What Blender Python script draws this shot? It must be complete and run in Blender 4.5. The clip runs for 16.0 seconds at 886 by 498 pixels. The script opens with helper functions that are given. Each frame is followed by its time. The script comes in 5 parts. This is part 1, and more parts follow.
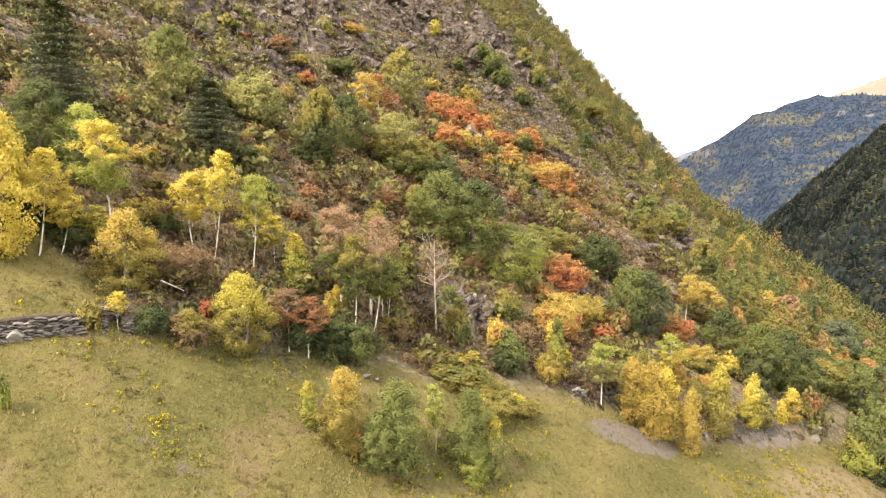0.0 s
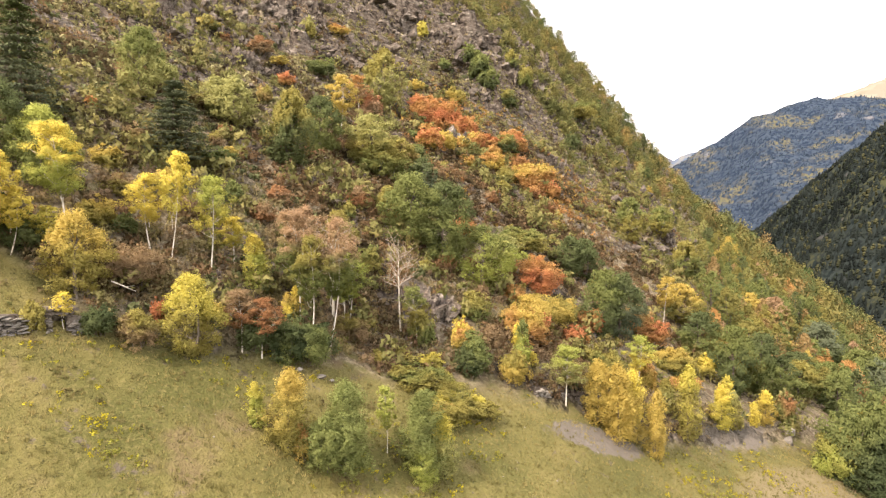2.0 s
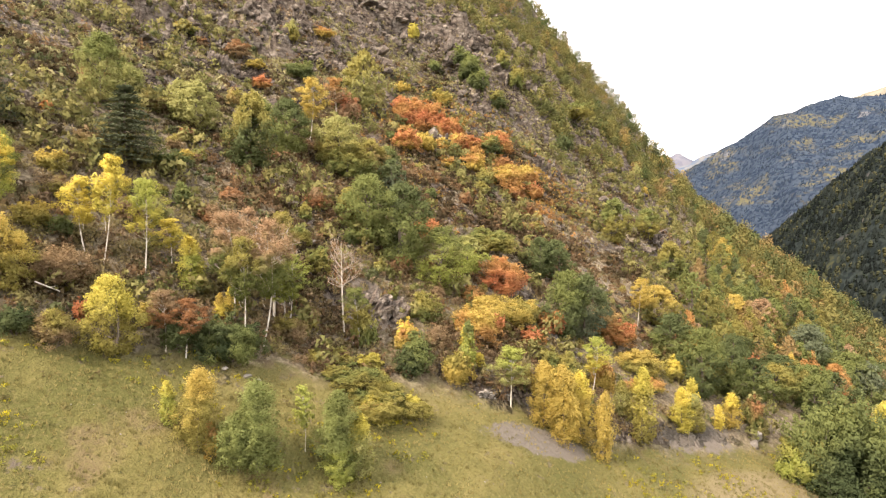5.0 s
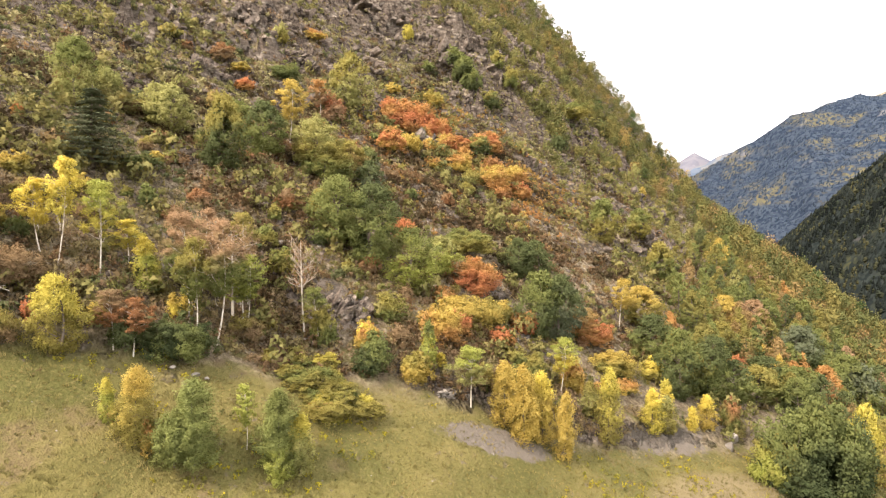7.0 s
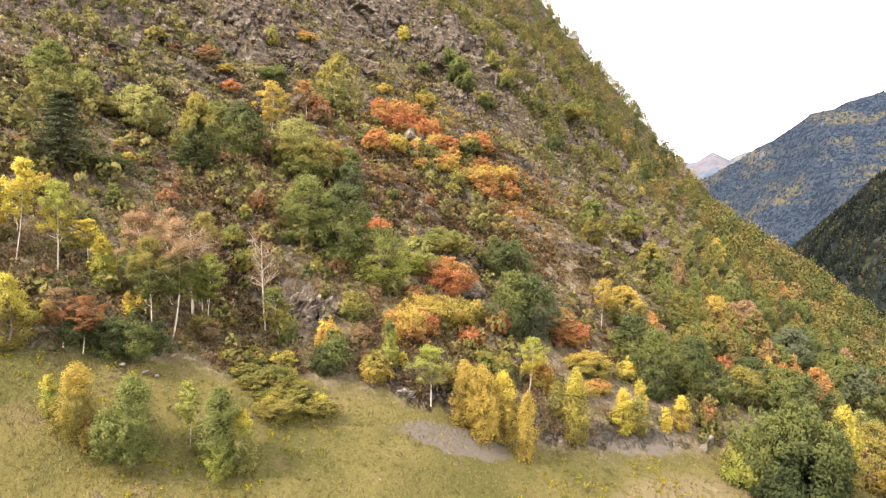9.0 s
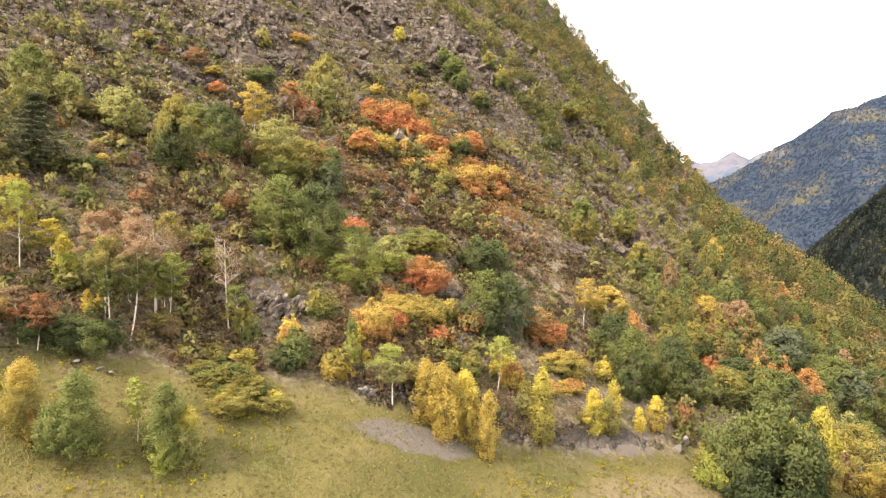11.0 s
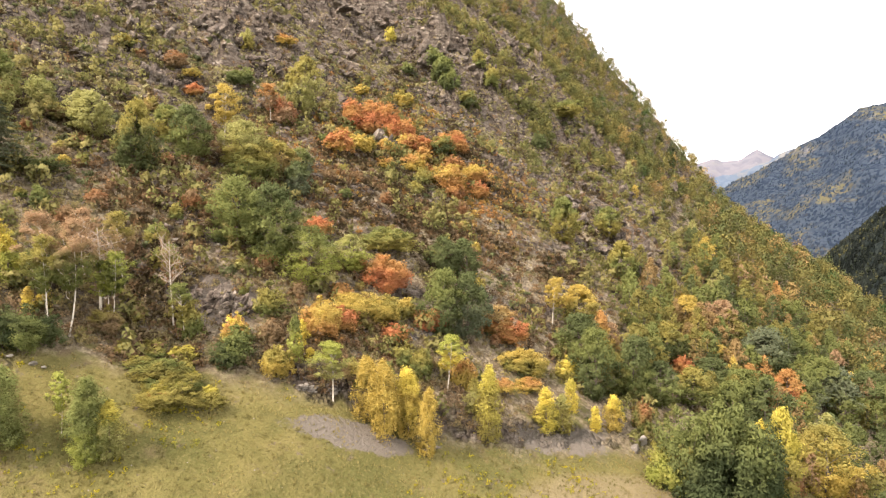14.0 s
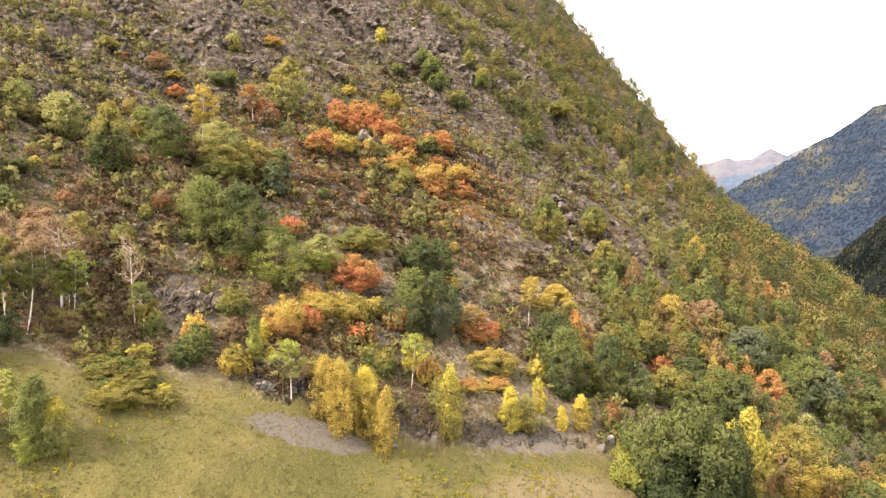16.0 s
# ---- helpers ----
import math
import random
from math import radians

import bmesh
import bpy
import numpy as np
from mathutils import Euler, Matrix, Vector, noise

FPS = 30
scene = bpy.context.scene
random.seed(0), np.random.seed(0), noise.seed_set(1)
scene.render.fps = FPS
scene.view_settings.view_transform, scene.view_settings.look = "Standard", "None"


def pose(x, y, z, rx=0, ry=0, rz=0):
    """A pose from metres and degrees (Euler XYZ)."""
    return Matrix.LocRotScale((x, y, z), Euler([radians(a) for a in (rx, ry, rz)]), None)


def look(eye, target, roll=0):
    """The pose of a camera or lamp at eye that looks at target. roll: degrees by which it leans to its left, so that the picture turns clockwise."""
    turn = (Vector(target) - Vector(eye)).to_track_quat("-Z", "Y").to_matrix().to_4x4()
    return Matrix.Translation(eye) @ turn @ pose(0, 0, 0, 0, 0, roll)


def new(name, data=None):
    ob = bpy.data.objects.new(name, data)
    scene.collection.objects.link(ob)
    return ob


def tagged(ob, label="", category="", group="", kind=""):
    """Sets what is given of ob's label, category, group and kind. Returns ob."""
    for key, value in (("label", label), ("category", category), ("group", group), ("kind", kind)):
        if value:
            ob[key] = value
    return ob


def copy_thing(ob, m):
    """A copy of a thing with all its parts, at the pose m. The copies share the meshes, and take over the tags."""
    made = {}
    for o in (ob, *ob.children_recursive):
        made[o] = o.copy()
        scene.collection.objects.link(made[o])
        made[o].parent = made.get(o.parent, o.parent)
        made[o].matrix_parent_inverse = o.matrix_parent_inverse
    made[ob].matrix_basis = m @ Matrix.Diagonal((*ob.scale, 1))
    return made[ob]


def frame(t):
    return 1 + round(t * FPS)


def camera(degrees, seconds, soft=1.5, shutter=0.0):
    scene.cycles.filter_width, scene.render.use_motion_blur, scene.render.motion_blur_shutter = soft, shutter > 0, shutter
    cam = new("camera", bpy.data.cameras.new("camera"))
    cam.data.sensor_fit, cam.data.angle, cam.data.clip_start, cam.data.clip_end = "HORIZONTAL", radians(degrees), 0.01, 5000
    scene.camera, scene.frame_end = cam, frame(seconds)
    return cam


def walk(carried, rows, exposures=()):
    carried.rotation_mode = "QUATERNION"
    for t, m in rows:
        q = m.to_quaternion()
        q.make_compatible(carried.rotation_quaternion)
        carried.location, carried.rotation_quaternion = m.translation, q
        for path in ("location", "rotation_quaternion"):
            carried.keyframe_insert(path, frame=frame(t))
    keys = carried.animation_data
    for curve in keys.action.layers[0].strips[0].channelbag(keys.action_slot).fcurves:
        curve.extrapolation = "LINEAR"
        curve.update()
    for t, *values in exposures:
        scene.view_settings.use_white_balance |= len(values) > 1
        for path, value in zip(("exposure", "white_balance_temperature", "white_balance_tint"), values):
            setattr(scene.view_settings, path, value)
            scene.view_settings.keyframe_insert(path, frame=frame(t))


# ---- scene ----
cam = camera(70.5, 16.0, soft=1.3)
METRES, EYE, TILT, LEAN, TURN = 40.0, 20.0, -3.0, 0.0, 0.0
ROWS = [
    (0.0, 0.0, 0.0, 0.0, 0.0, 0.0, -0.0),
    (0.5, 0.0166, -0.0002, -0.0, -0.03, 0.03, -0.05),
    (1.0, 0.0364, -0.0007, 0.0001, -0.01, 0.06, -0.09),
    (1.5, 0.0589, -0.0013, 0.0001, -0.0, 0.09, -0.12),
    (2.0, 0.0835, -0.0022, 0.0003, 0.0, 0.11, -0.14),
    (2.5, 0.11, -0.003, 0.0009, 0.14, 0.13, -0.17),
    (3.0, 0.1382, -0.0039, 0.0012, 0.36, 0.15, -0.17),
    (3.5, 0.1676, -0.0048, 0.0012, 0.66, 0.17, -0.17),
    (4.0, 0.1978, -0.0057, 0.0011, 1.01, 0.18, -0.17),
    (6.5, 0.3608, -0.0077, 0.0001, 2.75, 0.27, -0.14),
    (7.0, 0.3944, -0.007, -0.0004, 3.11, 0.29, -0.14),
    (7.5, 0.4285, -0.006, -0.0007, 3.51, 0.31, -0.14),
    (8.0, 0.4627, -0.005, -0.0014, 3.89, 0.32, -0.14),
    (8.5, 0.4968, -0.0037, -0.0021, 4.28, 0.33, -0.15),
    (9.0, 0.5311, -0.0024, -0.0028, 4.65, 0.34, -0.15),
    (11.5, 0.7001, 0.0058, -0.0071, 6.58, 0.38, -0.14),
    (12.0, 0.7333, 0.0079, -0.0079, 6.93, 0.37, -0.14),
    (12.5, 0.7643, 0.0101, -0.0085, 7.22, 0.37, -0.13),
    (13.0, 0.7976, 0.0125, -0.0091, 7.52, 0.38, -0.12),
    (13.5, 0.831, 0.0151, -0.0097, 7.83, 0.38, -0.11),
    (14.0, 0.8644, 0.018, -0.0101, 8.12, 0.38, -0.1),
    (14.5, 0.8977, 0.021, -0.0105, 8.37, 0.39, -0.08),
    (15.0, 0.9311, 0.0241, -0.0109, 8.64, 0.39, -0.08),
    (15.5, 0.9648, 0.0273, -0.0112, 8.89, 0.39, -0.08),
    (16.0, 0.9984, 0.0307, -0.0117, 9.16, 0.39, -0.06),
]
walk(cam, [(t, pose(0, 0, EYE, TILT, LEAN, TURN) @ pose(METRES * x, METRES * y, METRES * z, 90 + pitch, roll, yaw)) for t, x, y, z, yaw, pitch, roll in ROWS])

# ---------------------------------------------------------------- daylight
SUN_TURN, SUN_HEIGHT = 225.0, 48.0      # degrees: where the sun stands, clockwise from +y, and its height
sky_world = bpy.data.worlds.new("bright_overcast")
scene.world = sky_world
sky_world.use_nodes = True
wn, wl = sky_world.node_tree.nodes, sky_world.node_tree.links
wn.clear()
sky = wn.new("ShaderNodeTexSky")
sky.sky_type, sky.sun_disc = "NISHITA", False
sky.sun_elevation, sky.sun_rotation = radians(SUN_HEIGHT), radians(SUN_TURN)
sky.air_density, sky.dust_density, sky.altitude = 1.0, 4.0, 1200
clear = wn.new("ShaderNodeBackground")
clear.inputs["Strength"].default_value = 0.06
cloud = wn.new("ShaderNodeBackground")
cloud.inputs["Color"].default_value = (1.0, 0.897, 0.822, 1)
cloud.inputs["Strength"].default_value = 1.27
both = wn.new("ShaderNodeAddShader")
wout = wn.new("ShaderNodeOutputWorld")
wl.new(sky.outputs["Color"], clear.inputs["Color"])
wl.new(clear.outputs[0], both.inputs[0])
wl.new(cloud.outputs[0], both.inputs[1])
wl.new(both.outputs[0], wout.inputs["Surface"])
sun = new("sun", bpy.data.lights.new("sun", "SUN"))
sun.data.energy, sun.data.angle, sun.data.color = 3.4, radians(8), (1.0, 0.82, 0.662)
turn, high = radians(SUN_TURN), radians(SUN_HEIGHT)
sun.matrix_world = look((300 * math.sin(turn) * math.cos(high), 300 * math.cos(turn) * math.cos(high), 300 * math.sin(high)), (0, 0, 0))
scene.view_settings.exposure = 1.30

# ---------------------------------------------------------------- the lie of the land
UP = (-0.813, 0.582)       # uphill, in plan
ALONG = (0.582, 0.813)     # along the valley side, in plan


def step(a, b, v):
    k = np.clip((v - a) / (b - a), 0.0, 1.0)
    return k * k * (3 - 2 * k)


def soft(v, w):
    """A ramp that starts at 0, rounded over about w."""
    return w * np.logaddexp(0.0, np.clip(v / w, -60, 200))


def hashed(i, j, seed):
    n = (i.astype(np.int64) * 374761393 + j.astype(np.int64) * 668265263 + seed * 974711) & 0x7FFFFFFF
    n = ((n ^ (n >> 13)) * 1274126177) & 0x7FFFFFFF
    return ((n ^ (n >> 16)) & 0xFFFF) / 65535.0


def lattice(x, y, seed=0):
    """Smooth noise in -1..1 with cells of 1."""
    i, j = np.floor(x), np.floor(y)
    u, v = x - i, y - j
    u, v = u * u * (3 - 2 * u), v * v * (3 - 2 * v)
    a, b = hashed(i, j, seed), hashed(i + 1, j, seed)
    c, d = hashed(i, j + 1, seed), hashed(i + 1, j + 1, seed)
    return 2 * ((a * (1 - u) + b * u) * (1 - v) + (c * (1 - u) + d * u) * v) - 1


def fractal(x, y, seed=0, octaves=4):
    total, weight = 0.0, 1.0
    for k in range(octaves):
        total = total + weight * lattice(x * 2.03 ** k + 13.7 * k, y * 2.03 ** k - 7.1 * k, seed + k)
        weight *= 0.5
    return total


def facets(x, y, seed):
    """Tilted, broken-off blocks with cells of 1: each cell is a plane of its own height and lean."""
    i, j = np.floor(x), np.floor(y)
    best, out = np.full(np.shape(x), 9.0), np.zeros(np.shape(x))
    for a in (-1, 0, 1):
        for b in (-1, 0, 1):
            ci, cj = i + a, j + b
            dx, dy = x - ci - hashed(ci, cj, seed), y - cj - hashed(ci, cj, seed + 1)
            d = dx * dx + dy * dy
            plane = hashed(ci, cj, seed + 2) - 0.5 + 1.1 * dx * (hashed(ci, cj, seed + 3) - 0.5) + 1.1 * dy * (hashed(ci, cj, seed + 4) - 0.5)
            out, best = np.where(d < best, plane, out), np.minimum(d, best)
    return out


# bare cliffs and ribs of rock: metres uphill and along, and their reach both ways
CLIFFS = ((87, 142, 10, 7), (84, 165, 11, 9), (97, 85, 8, 11), (87, 80, 4, 6), (85, 55, 5, 7), (108, 120, 10, 16), (62, 171, 8, 12),
          (78, 136, 5, 7), (41, 137, 5, 9), (101, 58, 7, 12), (58, 131, 3, 3), (92, 188, 10, 7), (70, 196, 5, 6))


def cliff_share(s, t):
    """1 on the bare cliffs, 0 on soil."""
    out = 0.0
    for cs, ct, rs, rt in CLIFFS:
        lean = t - ct + 0.45 * (s - cs)
        out = np.maximum(out, np.exp(-((s - cs) / rs) ** 4 - (lean / rt) ** 4))
    return np.clip(out * (1.1 + 0.5 * lattice(s / 4, t / 4, 407)), 0, 1)


def st(x, y):
    """Metres uphill and metres along the valley side."""
    return UP[0] * x + UP[1] * y, ALONG[0] * x + ALONG[1] * y


def meadow_edge(s, t):
    """How far, in metres uphill, a place lies above the meadow's upper edge."""
    return s - (38.0 - 0.40 * (t - 19) - 4.0 * step(45, 75, t) + 6.5 * (1 - step(17, 22, t))) - 1.2 * lattice(s / 9, t / 9, 5)


def hill(x, y):
    """The valley side without its small relief."""
    s, t = st(x, y)
    z = -18.1 + 0.8436 * s
    z = z + 0.45 * soft(15 - s, 4) * (1 - step(100, 140, t))          # flatter foot of the meadow
    z = z - 5.0 * np.exp(-((s - 80) / 30) ** 2) * (1 - step(105, 130, t))  # hollow below the crags
    z = z + 13.0 * step(128, 146, t) * step(62, 86, s) * (1 - 0.55 * step(160, 215, t))              # the crag that stands forward
    z = z + 0.24 * soft(s - 95, 8) * step(60, 140, t)                 # steeper towards the crest
    brow = t - (268 - 0.42 * np.minimum(s, 105) + 0.35 * np.maximum(s - 105, 0))
    z = z - np.where(brow > 0, brow ** 2 / 420, 0)                    # turns away round the brow
    z = z - 0.085 * soft(t - 160, 10) * (1 - step(72, 112, s))
    e = s - (38.0 - 0.40 * (t - 19) - 4.0 * step(45, 75, t))
    z = z + 1.2 * step(0, 5, e) * (1 - step(5, 25, e)) * step(40, 55, t)   # eroded bank above the meadow
    z = z + 1.8 * np.exp(-((s - 20) / 8) ** 2 - ((t - 47) / 14) ** 2)     # swell of the meadow
    z = z - 1.8 * np.exp(-((s - 35) / 6) ** 2 - ((t - 47) / 10) ** 2)
    z = z - 2.2 * np.exp(-((s - 98) / 22) ** 2 - ((t - 162) / 26) ** 2)     # dip in the brow
    floor = -100.0
    z = floor + soft(z - floor, 5)
    return z


def relief(x, y):
    s, t = st(x, y)
    e = meadow_edge(s, t)
    rock = step(2, 30, e) * (1 - 0.75 * step(110, 150, t) * (1 - step(45, 75, s)))
    crag = step(50, 92, s) * (0.55 + 0.45 * step(100, 130, t))
    out = 0.22 * fractal(x / 7, y / 7, 3, 3)
    u = t + 0.45 * s + 2.5 * lattice(s / 11, t / 11, 77)
    ribs = 1 - np.abs(fractal(u / 10, s / 22, 11, 3))
    blocks = np.abs(lattice(u / 3.4, s / 6.0, 23)) + 0.5 * np.abs(lattice(u / 1.6, s / 2.6, 27))
    out = out + rock * (1.1 * ribs - 0.7 + 0.45 * blocks)
    high = 1 - np.abs(fractal(u / 19, s / 34, 31, 4))
    ledge = (s + 2.2 * lattice(u / 9, s / 20, 91)) / 7.5
    ledge = step(0.25, 0.75, ledge - np.floor(ledge)) - (ledge - np.floor(ledge))
    out = out + crag * (4.2 * high - 2.5 + 1.4 * np.abs(lattice(u / 4.6, s / 8, 41)) + 2.4 * ledge + 1.1 * np.abs(lattice(u / 2.2, s / 3.4, 43)))
    bare = cliff_share(s, t)
    broken = np.maximum(rock, 0.5 * bare) * np.maximum(bare, 0.38 * step(0.0, 0.5, fractal(u / 21, s / 27, 401, 3)) * step(40, 62, s))
    lean = t + 0.5 * s
    broken = broken * (1 + 0.6 * bare)
    return out + broken * (3.0 * facets(lean / 4.6, s / 8.5, 411) + 1.7 * facets(lean / 1.9, s / 3.6, 421) + 0.8 * facets(lean / 1.0, s / 1.7, 431)) + 4.5 * bare * facets(lean / 10, s / 15, 441)


def ground(x, y):
    x, y = np.asarray(x, float), np.asarray(y, float)
    return hill(x, y) + relief(x, y)


# ---------------------------------------------------------------- materials
class Nodes:
    """A material's node tree, with short calls for the nodes used here."""

    def __init__(self, name):
        self.mat = bpy.data.materials.new(name)
        self.mat.use_nodes = True
        self.tree = self.mat.node_tree
        self.tree.nodes.clear()
        self.out = self.tree.nodes.new("ShaderNodeOutputMaterial")

    def put(self, socket, value):
        if isinstance(value, bpy.types.NodeSocket):
            self.tree.links.new(value, socket)
        elif isinstance(value, tuple) and len(value) == 3 and socket.type == "RGBA":
            socket.default_value = (*value, 1)
        else:
            socket.default_value = value

    def node(self, kind, **settings):
        return self.tree.nodes.new("ShaderNode" + kind)

    def math(self, op, a, b=0.0, clamp=False):
        n = self.node("Math")
        n.operation, n.use_clamp = op, clamp
        self.put(n.inputs[0], a)
        self.put(n.inputs[1], b)
        return n.outputs[0]

    def dot(self, v, axis):
        n = self.node("VectorMath")
        n.operation = "DOT_PRODUCT"
        self.put(n.inputs[0], v)
        n.inputs[1].default_value = axis
        return n.outputs["Value"]

    def place(self):
        return self.node("NewGeometry").outputs["Position"]

    def scaled(self, v, x, y, z):
        n = self.node("Mapping")
        self.put(n.inputs["Vector"], v)
        n.inputs["Scale"].default_value = (x, y, z)
        return n.outputs[0]

    def noise(self, v, scale, detail=4.0, rough=0.55):
        n = self.node("TexNoise")
        self.put(n.inputs["Vector"], v)
        n.inputs["Scale"].default_value, n.inputs["Detail"].default_value, n.inputs["Roughness"].default_value = scale, detail, rough
        return n.outputs["Fac"]

    def cells(self, v, scale, what="Color"):
        n = self.node("TexVoronoi")
        self.put(n.inputs["Vector"], v)
        n.inputs["Scale"].default_value = scale
        return n.outputs[what]

    def ramp(self, fac, *stops):
        n = self.node("ValToRGB")
        el = n.color_ramp.elements
        while len(el) < len(stops):
            el.new(0.5)
        for e, (p, c) in zip(el, stops):
            e.position, e.color = p, (*c, 1) if isinstance(c, tuple) else (c, c, c, 1)
        self.put(n.inputs[0], fac)
        return n.outputs[0]

    def mix(self, fac, a, b, blend="MIX"):
        n = self.node("Mix")
        n.data_type, n.blend_type = "RGBA", blend
        self.put(n.inputs[0], fac)
        self.put(n.inputs[6], a)
        self.put(n.inputs[7], b)
        return n.outputs[2]

    def between(self, v, a, b):
        n = self.node("MapRange")
        n.interpolation_type = "SMOOTHSTEP"
        self.put(n.inputs[0], v)
        n.inputs[1].default_value, n.inputs[2].default_value = a, b
        return n.outputs[0]

    def bump(self, height, strength, distance):
        n = self.node("Bump")
        self.put(n.inputs["Height"], height)
        n.inputs["Strength"].default_value, n.inputs["Distance"].default_value = strength, distance
        return n.outputs[0]

    def surface(self, colour, rough=0.9, normal=None, gloss=0.2):
        n = self.node("BsdfPrincipled")
        self.put(n.inputs["Base Color"], colour)
        self.put(n.inputs["Roughness"], rough)
        n.inputs["Specular IOR Level"].default_value = gloss
        if normal is not None:
            self.put(n.inputs["Normal"], normal)
        self.tree.links.new(n.outputs[0], self.out.inputs[0])
        return self.mat


def leaf_material(name, through_share=0.42):
    """Leaves in the object's own colour, turning towards its second colour in patches and at the tips of the crown."""
    m = Nodes(name)
    own = m.node("ObjectInfo").outputs["Color"]
    second = m.node("Attribute")
    second.attribute_type, second.attribute_name = "OBJECT", "second"
    box = m.node("TexCoord").outputs["Generated"]
    local = m.node("TexCoord").outputs["Object"]
    h = m.node("SeparateXYZ")
    m.put(h.inputs[0], box)
    patch = m.noise(local, 0.55, 2.0)
    turn_share = m.between(m.math("ADD", m.math("MULTIPLY", h.outputs[2], 0.55), patch), 0.62, 0.95)
    c = m.mix(turn_share, own, second.outputs["Color"])
    island = m.node("NewGeometry").outputs["Random Per Island"]
    shade = m.ramp(island, (0.0, 0.85), (0.5, 1.0), (1.0, 1.17))
    c = m.mix(1.0, c, shade, "MULTIPLY")
    d, tr, mx = m.node("BsdfDiffuse"), m.node("BsdfTranslucent"), m.node("MixShader")
    m.put(d.inputs[0], c)
    m.put(tr.inputs[0], c)
    mx.inputs[0].default_value = through_share
    m.tree.links.new(d.outputs[0], mx.inputs[1])
    m.tree.links.new(tr.outputs[0], mx.inputs[2])
    m.tree.links.new(mx.outputs[0], m.out.inputs[0])
    return m.mat


def stuff_leaf(name, a, b, scale=0.05, through_share=0.35):
    """Leaves of plants too many to count: two tones that change from plant to plant, and leaf by leaf."""
    m = Nodes(name)
    p = m.place()
    c = m.mix(m.between(m.noise(p, scale, 3.0), 0.38, 0.62), a, b)
    island = m.node("NewGeometry").outputs["Random Per Island"]
    c = m.mix(1.0, c, m.ramp(island, (0.0, 0.85), (0.5, 1.0), (1.0, 1.17)), "MULTIPLY")
    d, tr, mx = m.node("BsdfDiffuse"), m.node("BsdfTranslucent"), m.node("MixShader")
    m.put(d.inputs[0], c)
    m.put(tr.inputs[0], c)
    mx.inputs[0].default_value = through_share
    m.tree.links.new(d.outputs[0], mx.inputs[1])
    m.tree.links.new(tr.outputs[0], mx.inputs[2])
    m.tree.links.new(mx.outputs[0], m.out.inputs[0])
    return m.mat


def bark_material(name, pale, dark, scale=3.0):
    m = Nodes(name)
    p = m.node("TexCoord").outputs["Object"]
    n = m.noise(m.scaled(p, 3, 3, 1), scale, 4.0)
    c = m.mix(m.between(n, 0.5, 0.68), pale, dark)
    return m.surface(c, 0.85, m.bump(n, 0.4, 0.02))


def rock_colour(m, p):
    """Grey-brown schist with lichen, in bands."""
    n = m.noise(m.scaled(p, 0.5, 0.5, 1.3), 0.9, 6.0, 0.65)
    c = m.ramp(n, (0.32, (0.036, 0.028, 0.024)), (0.44, (0.085, 0.067, 0.054)), (0.57, (0.150, 0.125, 0.102)), (0.70, (0.29, 0.258, 0.215)))
    fine = m.noise(p, 5.0, 3.0)
    return m.mix(m.between(fine, 0.56, 0.72), c, (0.20, 0.185, 0.15))


def cracks(m, p, scale):
    """0 in the joints between leaning, angular blocks of rock, 1 on the rock; and a tone for each block."""
    warp = m.node("TexNoise")
    m.put(warp.inputs["Vector"], p)
    warp.inputs["Scale"].default_value, warp.inputs["Detail"].default_value = scale * 1.4, 3.0
    push = m.node("VectorMath")
    push.operation = "MULTIPLY_ADD"
    m.put(push.inputs[0], warp.outputs["Color"])
    push.inputs[1].default_value = (1.3 / scale, 1.3 / scale, 1.3 / scale)
    m.put(push.inputs[2], p)
    turned = m.node("Mapping")
    m.put(turned.inputs["Vector"], push.outputs[0])
    turned.inputs["Rotation"].default_value = (radians(25), radians(30), radians(35))
    turned.inputs["Scale"].default_value = (1.6, 1.0, 0.5)
    edge = m.node("TexVoronoi")
    edge.feature = "DISTANCE_TO_EDGE"
    m.put(edge.inputs["Vector"], turned.outputs[0])
    edge.inputs["Scale"].default_value = scale
    block = m.node("SeparateColor")
    m.put(block.inputs[0], m.cells(turned.outputs[0], scale))
    healed = m.between(m.noise(p, scale * 0.8, 3.0), 0.42, 0.56)
    return m.math("MAXIMUM", m.between(edge.outputs["Distance"], 0.0, 0.06), healed), block.outputs[0]


